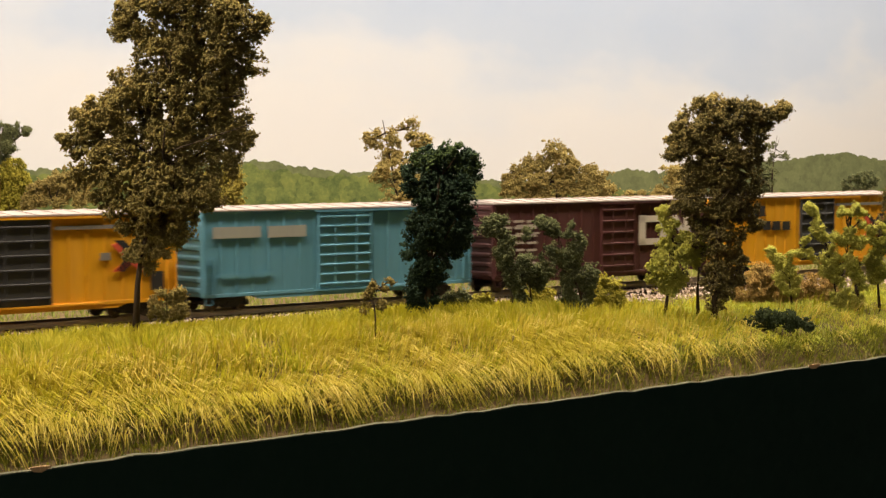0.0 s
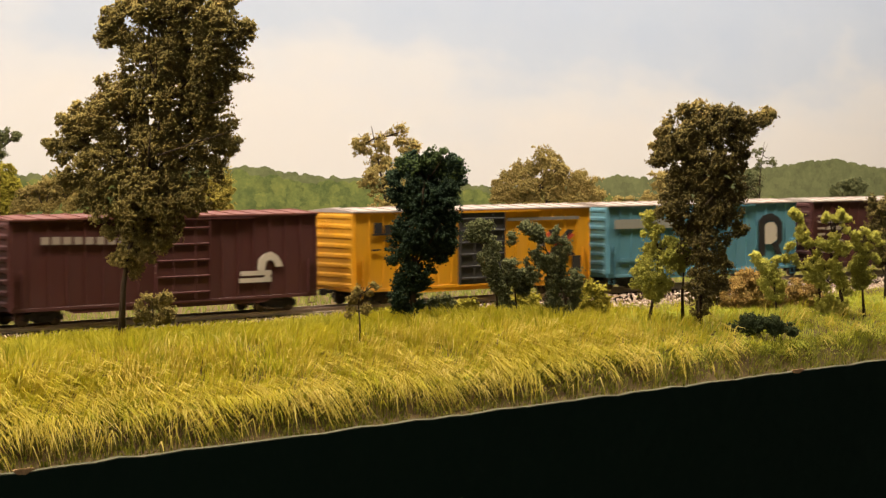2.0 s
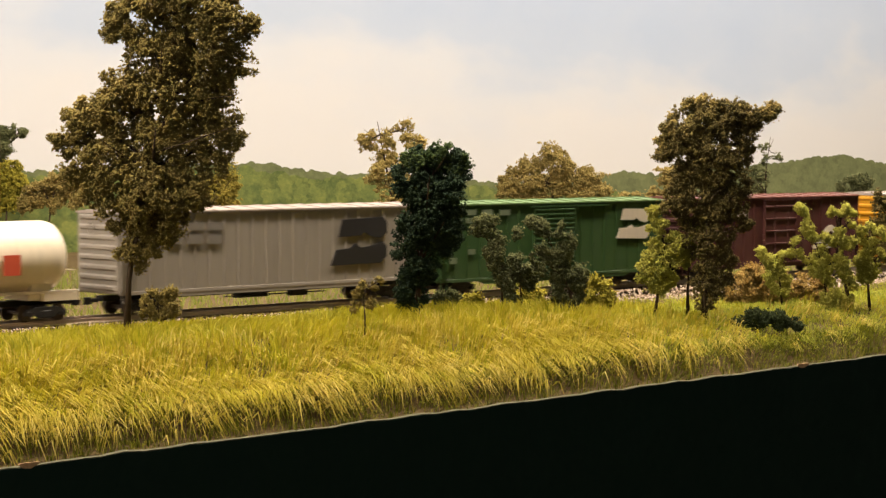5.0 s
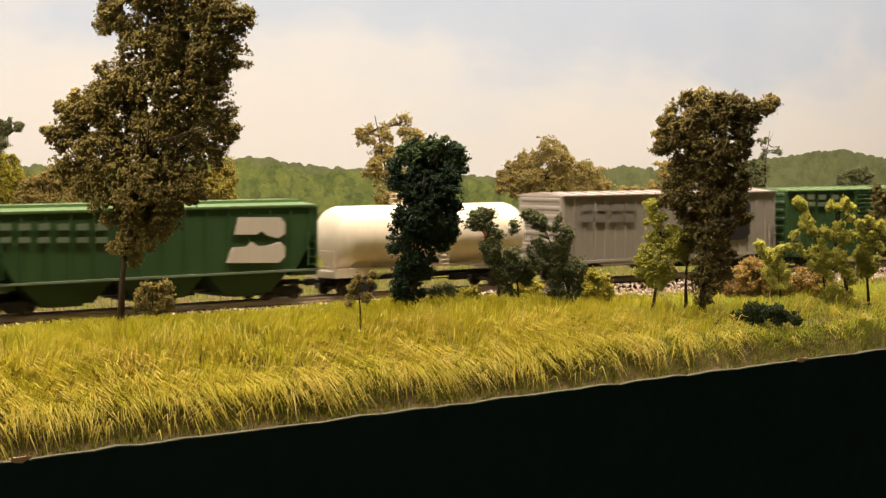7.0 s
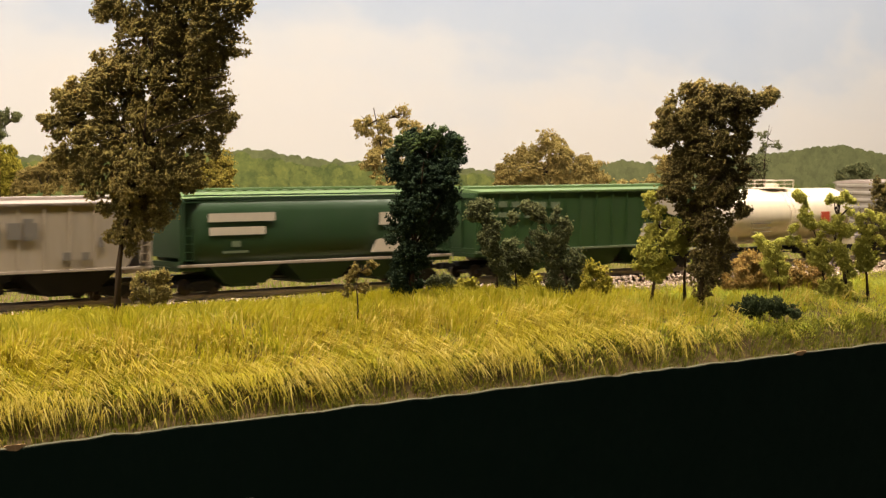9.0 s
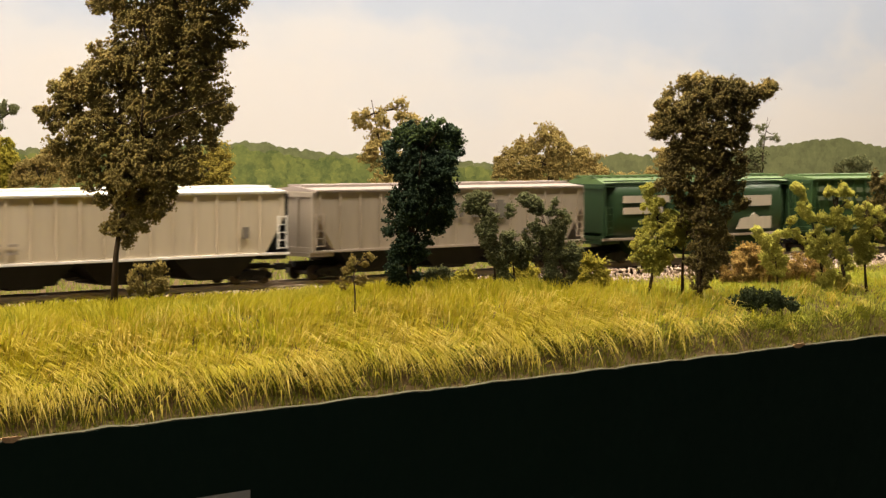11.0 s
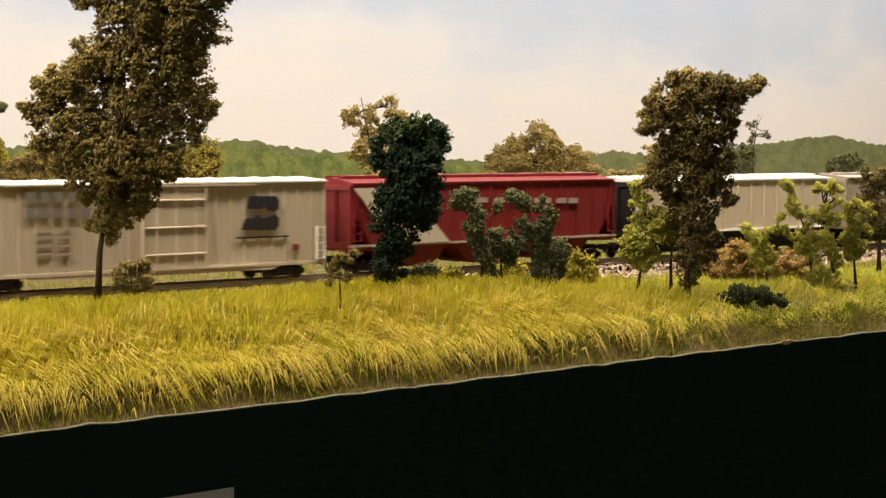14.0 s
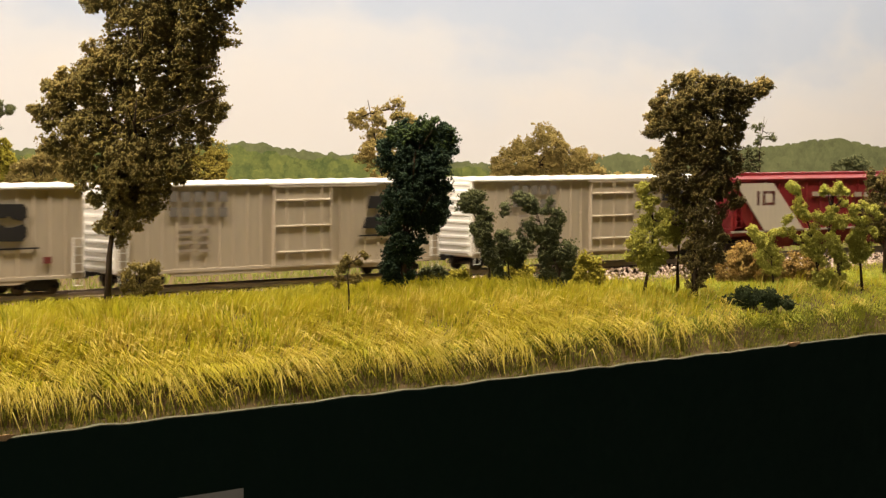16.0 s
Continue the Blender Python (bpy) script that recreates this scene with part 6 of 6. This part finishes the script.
DECALS['G'].append(('mark_grey', [(-0.0448, 0.0387), (-0.0361, 0.0387), (-0.0361, 0.044), (-0.0448, 0.044)]))
DECALS['H'].append(('mark_red', [(0.0293, 0.0258), (0.0379, 0.0258), (0.0379, 0.0366), (0.0293, 0.0366)]))
DECALS['H'].append(('mark_grey', [(-0.0401, 0.0292), (-0.0221, 0.0292), (-0.0221, 0.0298), (-0.0401, 0.0298)]))
DECALS['H'].append(('mark_grey', [(-0.0401, 0.0258), (-0.0222, 0.0258), (-0.0222, 0.0264), (-0.0401, 0.0264)]))
DECALS['H'].append(('mark_grey', [(-0.0401, 0.0231), (-0.0222, 0.0231), (-0.0222, 0.0238), (-0.0401, 0.0238)]))
DECALS['I'].append(('mark_white', [(0.0434, 0.0496), (0.0692, 0.0489), (0.0721, 0.0456), (0.072, 0.0393), (0.0676, 0.0368), (0.0611, 0.0386), (0.0575, 0.0414), (0.0546, 0.0394), (0.0412, 0.0398)]))
DECALS['I'].append(('mark_white', [(0.0397, 0.0326), (0.0482, 0.0328), (0.0517, 0.0353), (0.0553, 0.0326), (0.061, 0.0329), (0.069, 0.0347), (0.0719, 0.0319), (0.0719, 0.0261), (0.0682, 0.0226), (0.0361, 0.024)]))
DECALS['I'].append(('mark_dim', [(-0.0873, 0.0462), (-0.0816, 0.0462), (-0.0816, 0.0498), (-0.0873, 0.0498)]))
DECALS['I'].append(('mark_dim', [(-0.0875, 0.0398), (-0.0818, 0.0398), (-0.0818, 0.0427), (-0.0875, 0.0427)]))
DECALS['I'].append(('mark_dim', [(-0.0776, 0.0459), (-0.0718, 0.0459), (-0.0718, 0.0495), (-0.0776, 0.0495)]))
DECALS['I'].append(('mark_dim', [(-0.0778, 0.0394), (-0.072, 0.0394), (-0.072, 0.0424), (-0.0778, 0.0424)]))
DECALS['I'].append(('mark_dim', [(-0.0677, 0.0456), (-0.0619, 0.0456), (-0.0619, 0.0492), (-0.0677, 0.0492)]))
DECALS['I'].append(('mark_dim', [(-0.0679, 0.039), (-0.062, 0.039), (-0.062, 0.042), (-0.0679, 0.042)]))
DECALS['I'].append(('mark_dim', [(-0.0577, 0.0453), (-0.0518, 0.0453), (-0.0518, 0.0489), (-0.0577, 0.0489)]))
DECALS['I'].append(('mark_dim', [(-0.0579, 0.0387), (-0.0519, 0.0387), (-0.0519, 0.0417), (-0.0579, 0.0417)]))
DECALS['I'].append(('mark_dim', [(-0.0476, 0.045), (-0.0415, 0.045), (-0.0415, 0.0486), (-0.0476, 0.0486)]))
DECALS['I'].append(('mark_dim', [(-0.0477, 0.0383), (-0.0417, 0.0383), (-0.0417, 0.0413), (-0.0477, 0.0413)]))
DECALS['I'].append(('mark_dim', [(-0.0373, 0.0446), (-0.0311, 0.0446), (-0.0311, 0.0483), (-0.0373, 0.0483)]))
DECALS['I'].append(('mark_dim', [(-0.0374, 0.0379), (-0.0313, 0.0379), (-0.0313, 0.041), (-0.0374, 0.041)]))
DECALS['J'].append(('mark_white', [(-0.0713, 0.0414), (-0.0313, 0.0414), (-0.0313, 0.0462), (-0.0713, 0.0462)]))
DECALS['J'].append(('mark_white', [(-0.0707, 0.0338), (-0.0373, 0.0338), (-0.0373, 0.0383), (-0.0707, 0.0383)]))
DECALS['J'].append(('mark_dim', [(-0.0573, 0.027), (-0.0522, 0.027), (-0.0522, 0.0303), (-0.0573, 0.0303)]))
DECALS['J'].append(('mark_dim', [(-0.0631, 0.0235), (-0.0478, 0.0235), (-0.0478, 0.0248), (-0.0631, 0.0248)]))
DECALS['J'].append(('mark_white', [(0.0365, 0.0446), (0.0639, 0.0447), (0.0639, 0.0371), (0.0365, 0.0371)]))
DECALS['J'].append(('mark_white', [(0.0308, 0.0209), (0.0346, 0.0283), (0.0435, 0.0294), (0.0474, 0.032), (0.0521, 0.0291), (0.0639, 0.0294), (0.0639, 0.0207)]))
DECALS['K'].append(('mark_grey', [(-0.0206, 0.036), (-0.0125, 0.036), (-0.0125, 0.0446), (-0.0206, 0.0446)]))
DECALS['K'].append(('mark_grey', [(-0.0097, 0.0358), (-0.0029, 0.0358), (-0.0029, 0.0444), (-0.0097, 0.0444)]))
DECALS['K'].append(('mark_grey', [(0.0017, 0.0356), (0.0044, 0.0356), (0.0044, 0.0442), (0.0017, 0.0442)]))
DECALS['K'].append(('mark_grey', [(0.0104, 0.0353), (0.0169, 0.0353), (0.0169, 0.044), (0.0104, 0.044)]))
DECALS['K'].append(('mark_grey', [(0.0207, 0.035), (0.0278, 0.035), (0.0278, 0.0437), (0.0207, 0.0437)]))
DECALS['K'].append(('mark_grey', [(0.0292, 0.0348), (0.0363, 0.0348), (0.0363, 0.0436), (0.0292, 0.0436)]))
DECALS['K'].append(('mark_grey', [(0.0492, 0.023), (0.0533, 0.023), (0.0533, 0.0275), (0.0492, 0.0275)]))
DECALS['K'].append(('mark_grey', [(0.0593, 0.0229), (0.0633, 0.0229), (0.0633, 0.0272), (0.0593, 0.0272)]))
DECALS['K'].append(('mark_grey', [(0.0291, 0.0431), (0.034, 0.0431), (0.034, 0.0458), (0.0291, 0.0458)]))
DECALS['K'].append(('mark_grey', [(0.0289, 0.0342), (0.0338, 0.0342), (0.0338, 0.0363), (0.0289, 0.0363)]))
DECALS['K'].append(('mark_grey', [(0.0686, 0.0296), (0.071, 0.0296), (0.071, 0.035), (0.0686, 0.035)]))
DECALS['L'].append(('mark_pale', [(-0.0807, 0.0279), (-0.0759, 0.0279), (-0.0759, 0.0292), (-0.0807, 0.0292)]))
DECALS['L'].append(('mark_pale', [(-0.0808, 0.0236), (-0.0759, 0.0236), (-0.0759, 0.025), (-0.0808, 0.025)]))
DECALS['L'].append(('mark_pale', [(-0.0721, 0.0276), (-0.0672, 0.0276), (-0.0672, 0.0288), (-0.0721, 0.0288)]))
DECALS['L'].append(('mark_pale', [(-0.0721, 0.0233), (-0.0672, 0.0233), (-0.0672, 0.0246), (-0.0721, 0.0246)]))
DECALS['L'].append(('mark_pale', [(-0.0633, 0.0272), (-0.0584, 0.0272), (-0.0584, 0.0286), (-0.0633, 0.0286)]))
DECALS['L'].append(('mark_pale', [(-0.0634, 0.023), (-0.0584, 0.023), (-0.0584, 0.0243), (-0.0634, 0.0243)]))
DECALS['L'].append(('mark_grey', [(0.0658, 0.027), (0.0695, 0.027), (0.0695, 0.0336), (0.0658, 0.0336)]))
DECALS['M'].append(('mark_white', [(-0.0972, 0.0525), (-0.0612, 0.0524), (-0.0309, 0.0183), (-0.0695, 0.018)]))
DECALS['M'].append(('mark_dark', [(-0.0773, 0.0366), (-0.0746, 0.0366), (-0.0746, 0.047), (-0.0773, 0.047)]))
DECALS['M'].append(('mark_dark', [(-0.0718, 0.0448), (-0.0595, 0.0448), (-0.0595, 0.0467), (-0.0718, 0.0467)]))
DECALS['M'].append(('mark_dark', [(-0.072, 0.0363), (-0.0596, 0.0363), (-0.0596, 0.0383), (-0.072, 0.0383)]))
DECALS['M'].append(('mark_dark', [(-0.0718, 0.0364), (-0.0691, 0.0364), (-0.0691, 0.0468), (-0.0718, 0.0468)]))
DECALS['M'].append(('mark_dark', [(-0.0623, 0.0362), (-0.0595, 0.0362), (-0.0595, 0.0466), (-0.0623, 0.0466)]))
DECALS['M'].append(('mark_pale', [(-0.0215, 0.0422), (-0.0136, 0.0422), (-0.0136, 0.0455), (-0.0215, 0.0455)]))
DECALS['M'].append(('mark_pale', [(-0.0108, 0.042), (-0.003, 0.042), (-0.003, 0.0452), (-0.0108, 0.0452)]))
DECALS['M'].append(('mark_pale', [(0.003, 0.0416), (0.009, 0.0416), (0.009, 0.0449), (0.003, 0.0449)]))
DECALS['M'].append(('mark_pale', [(0.0126, 0.0414), (0.017, 0.0414), (0.017, 0.0446), (0.0126, 0.0446)]))
DECALS['M'].append(('mark_pale', [(0.0228, 0.041), (0.0301, 0.041), (0.0301, 0.0444), (0.0228, 0.0444)]))
DECALS['M'].append(('mark_pale', [(0.0331, 0.0408), (0.0375, 0.0408), (0.0375, 0.0442), (0.0331, 0.0442)]))
DECALS['M'].append(('mark_pale', [(0.0412, 0.0406), (0.0457, 0.0406), (0.0457, 0.044), (0.0412, 0.044)]))
DECALS['M'].append(('mark_pale', [(0.0506, 0.0403), (0.0582, 0.0403), (0.0582, 0.0437), (0.0506, 0.0437)]))
DECALS['M'].append(('mark_pale', [(0.0605, 0.04), (0.0675, 0.04), (0.0675, 0.0435), (0.0605, 0.0435)]))
DECALS['O'].append(('mark_black', [(0.0525, 0.0492), (0.0691, 0.0488), (0.0709, 0.0464), (0.0709, 0.0417), (0.068, 0.0399), (0.0639, 0.0411), (0.0616, 0.0431), (0.0597, 0.0416), (0.051, 0.0419)]))
DECALS['O'].append(('mark_black', [(0.05, 0.0365), (0.0555, 0.0367), (0.0578, 0.0386), (0.0601, 0.0366), (0.0638, 0.0368), (0.0689, 0.0383), (0.0708, 0.0362), (0.0707, 0.0319), (0.0684, 0.0293), (0.0476, 0.03)]))
DECALS['O'].append(('mark_black', [(0.045, 0.0251), (0.0768, 0.0251), (0.0768, 0.026), (0.045, 0.026)]))
DECALS['O'].append(('mark_dark', [(0.0792, 0.0172), (0.0833, 0.0172), (0.0833, 0.0207), (0.0792, 0.0207)]))
DECALS['O'].append(('mark_grey', [(-0.0713, 0.0482), (-0.0668, 0.0482), (-0.0668, 0.0538), (-0.0713, 0.0538)]))
DECALS['O'].append(('mark_grey', [(-0.0642, 0.048), (-0.0596, 0.048), (-0.0596, 0.0536), (-0.0642, 0.0536)]))
DECALS['O'].append(('mark_grey', [(-0.057, 0.0479), (-0.0524, 0.0479), (-0.0524, 0.0536), (-0.057, 0.0536)]))
DECALS['O'].append(('mark_grey', [(-0.0497, 0.0478), (-0.045, 0.0478), (-0.045, 0.0534), (-0.0497, 0.0534)]))
DECALS['O'].append(('mark_grey', [(-0.0424, 0.0476), (-0.0377, 0.0476), (-0.0377, 0.0533), (-0.0424, 0.0533)]))
DECALS['O'].append(('mark_grey', [(-0.0714, 0.04), (-0.0669, 0.04), (-0.0669, 0.045), (-0.0714, 0.045)]))
DECALS['O'].append(('mark_grey', [(-0.0643, 0.0398), (-0.0597, 0.0398), (-0.0597, 0.0448), (-0.0643, 0.0448)]))
DECALS['O'].append(('mark_grey', [(-0.0571, 0.0397), (-0.0525, 0.0397), (-0.0525, 0.0446), (-0.0571, 0.0446)]))
DECALS['O'].append(('mark_grey', [(-0.0498, 0.0394), (-0.0452, 0.0394), (-0.0452, 0.0446), (-0.0498, 0.0446)]))
DECALS['O'].append(('mark_grey', [(-0.0425, 0.0392), (-0.0378, 0.0392), (-0.0378, 0.0444), (-0.0425, 0.0444)]))
DECALS['O'].append(('mark_pale', [(-0.0657, 0.0335), (-0.0585, 0.0335), (-0.0585, 0.0348), (-0.0657, 0.0348)]))
DECALS['O'].append(('mark_pale', [(-0.0546, 0.0332), (-0.0479, 0.0332), (-0.0479, 0.0344), (-0.0546, 0.0344)]))
DECALS['O'].append(('mark_pale', [(-0.0658, 0.0291), (-0.0586, 0.0291), (-0.0586, 0.0304), (-0.0658, 0.0304)]))
DECALS['O'].append(('mark_pale', [(-0.0546, 0.0287), (-0.048, 0.0287), (-0.048, 0.03), (-0.0546, 0.03)]))
DECALS['O'].append(('mark_pale', [(-0.0659, 0.0246), (-0.0587, 0.0246), (-0.0587, 0.026), (-0.0659, 0.026)]))
DECALS['O'].append(('mark_pale', [(-0.0547, 0.0242), (-0.0481, 0.0242), (-0.0481, 0.0256), (-0.0547, 0.0256)]))
DECALS['O'].append(('mark_pale', [(-0.0659, 0.0202), (-0.0587, 0.0202), (-0.0587, 0.0215), (-0.0659, 0.0215)]))
DECALS['O'].append(('mark_pale', [(-0.0548, 0.0198), (-0.0481, 0.0198), (-0.0481, 0.021), (-0.0548, 0.021)]))
DECALS['N'] = DECALS['O']
DECALS['P'] = DECALS['O']
DECALS['A'] = DECALS['D']



boxcar("A", 0.2290, 0.177, "yellow", "roofgalv", "yellow", "yellow boxcar with a black sliding door and dark lettering", dict(span=(-0.0147, 0.0194), mat="doorblack", label="black ribbed sliding door", track="yellow"))
boxcar("B", 0.0355, 0.177, "brown", "roofgalv", "brown", "brown boxcar with large rounded white letters", dict(span=(-0.004, 0.024), mat="brown"))
boxcar("C", -0.1565, 0.176, "teal", "roofgalv", "teal", "teal boxcar with pale panels and an arched black mark", dict(span=(-0.0178, 0.017), mat="teal", ribs=8))
boxcar("D", -0.3476, 0.177, "yellow", "roofgalv", "yellow", "yellow boxcar with a black door and a red cross mark", dict(span=(-0.0147, 0.0194), mat="doorblack", label="black ribbed sliding door", track="yellow"))
boxcar("E", -0.5480, 0.177, "brown", "roofbrown", "brown", "dark brown boxcar with a faded roof and white wheel mark", dict(span=(-0.0104, 0.0216), mat="brown", ribs=5))
boxcar("F", -0.7430, 0.1795, "green", "roofgreen", "green", "green boxcar with a finely ribbed door and white emblem", dict(span=(-0.0188, 0.0144), mat="green", ribs=14, z=(0.0105, 0.0545)), ladder_mat="green")
boxcar("G", -0.9440, 0.190, "grey", "roofgalv", "grey", "weathered grey boxcar with a black emblem and white roof", None, posts=11, sill=0.0125)
tank_car("H", -1.1040, 0.1415, "white tank car with a railed platform and red placard")
hopper("I", -1.3070, 0.188, "green", "roofgreen", "green", "green covered hopper with a large white emblem", stripe="mark_dim", eave=0.0556)
round_hopper("J", -1.4995, 0.175, "dkgreen", "roofgreen", "dark green round-sided covered hopper with white bars", "mark_pale")
hopper("K", -1.7120, 0.197, "warmgrey", "roofgalv", "warmgrey", "grey covered hopper with dark block letters and black bays", stripe="mark_pale", bay_mat="black")
hopper("L", -1.9160, 0.1895, "cream", "roofwhite", "black", "pale grey covered hopper with black ends and bays", stripe="roofwhite", bay_mat="black", ladder_mat="roofwhite")
hopper("M", -2.1300, 0.199, "red", "red", "red", "red covered hopper with a broad white diagonal band", eave=0.0552, rise=0.0034, stripe="mark_pale", ladder_mat="red")
# End walls get the brighter roof white, so light falling on them is painted in.
for key, left in (("N", -2.3480), ("O", -2.5740), ("P", -2.7930)):
    boxcar(key, left, 0.2025, "white", "roofwhite", "roofwhite", "white refrigerator car with a black emblem and plug door", dict(span=(-0.0097, 0.0271), mat="white", ribs=3, bars=(0.2, 0.5, 0.8), track="white"), posts=12, ladder_mat="roofwhite", ribs=10)


# ------------------------------------------------------------------ small things on the fascia


def label_card():
    s = Shape().box(-0.022, 0.022, 0, 0.0006, -0.013, 0.013)
    ob = solid("label_card", s, "card", "pale grey label card fixed to the fascia", "label card", bevel=0.0002)
    a, z = (-0.1936, -0.0872)
    ob.matrix_world = Matrix.Translation(W(a, edge_b(a) - 0.0042, z)) @ Matrix.Rotation(THETA + 0.05, 4, "Z")


label_card()

# ------------------------------------------------------------------ motion


def motions():
    # the train's travel: an even pace with small lags (seconds, metres gained or lost)
    lags = [(0, 0.001), (0.5, 0.0), (1.5, 0.0), (2.0, -0.003), (2.5, -0.006), (3.0, -0.001), (4.0, 0.002), (5.5, 0.0), (9.0, 0.0), (10.2, -0.002), (11.5, -0.0055), (12.0, -0.0065), (12.5, 0.0), (16.0, 0.0)]
    lag_t, lag_d = [p[0] for p in lags], [p[1] for p in lags]

    def travel(t):
        return SPEED * t + float(np.interp(t, lag_t, lag_d))

    times = [k / 2 for k in range(33)]
    for car, a in CARS.values():
        walk(car, [(t, Matrix.Translation(T((a + travel(t)) * ALONG, TRACK_B)) @ Matrix.Rotation(THETA, 4, "Z")) for t in times])
    beats = [k / FPS for k in range(16 * FPS + 1)]
    for wheel, x in WHEELS:
        walk(wheel, [(t, pose(x, 0, 0.0046, 0, math.degrees(travel(t) * ALONG / 0.0046) % 360)) for t in beats])


motions()
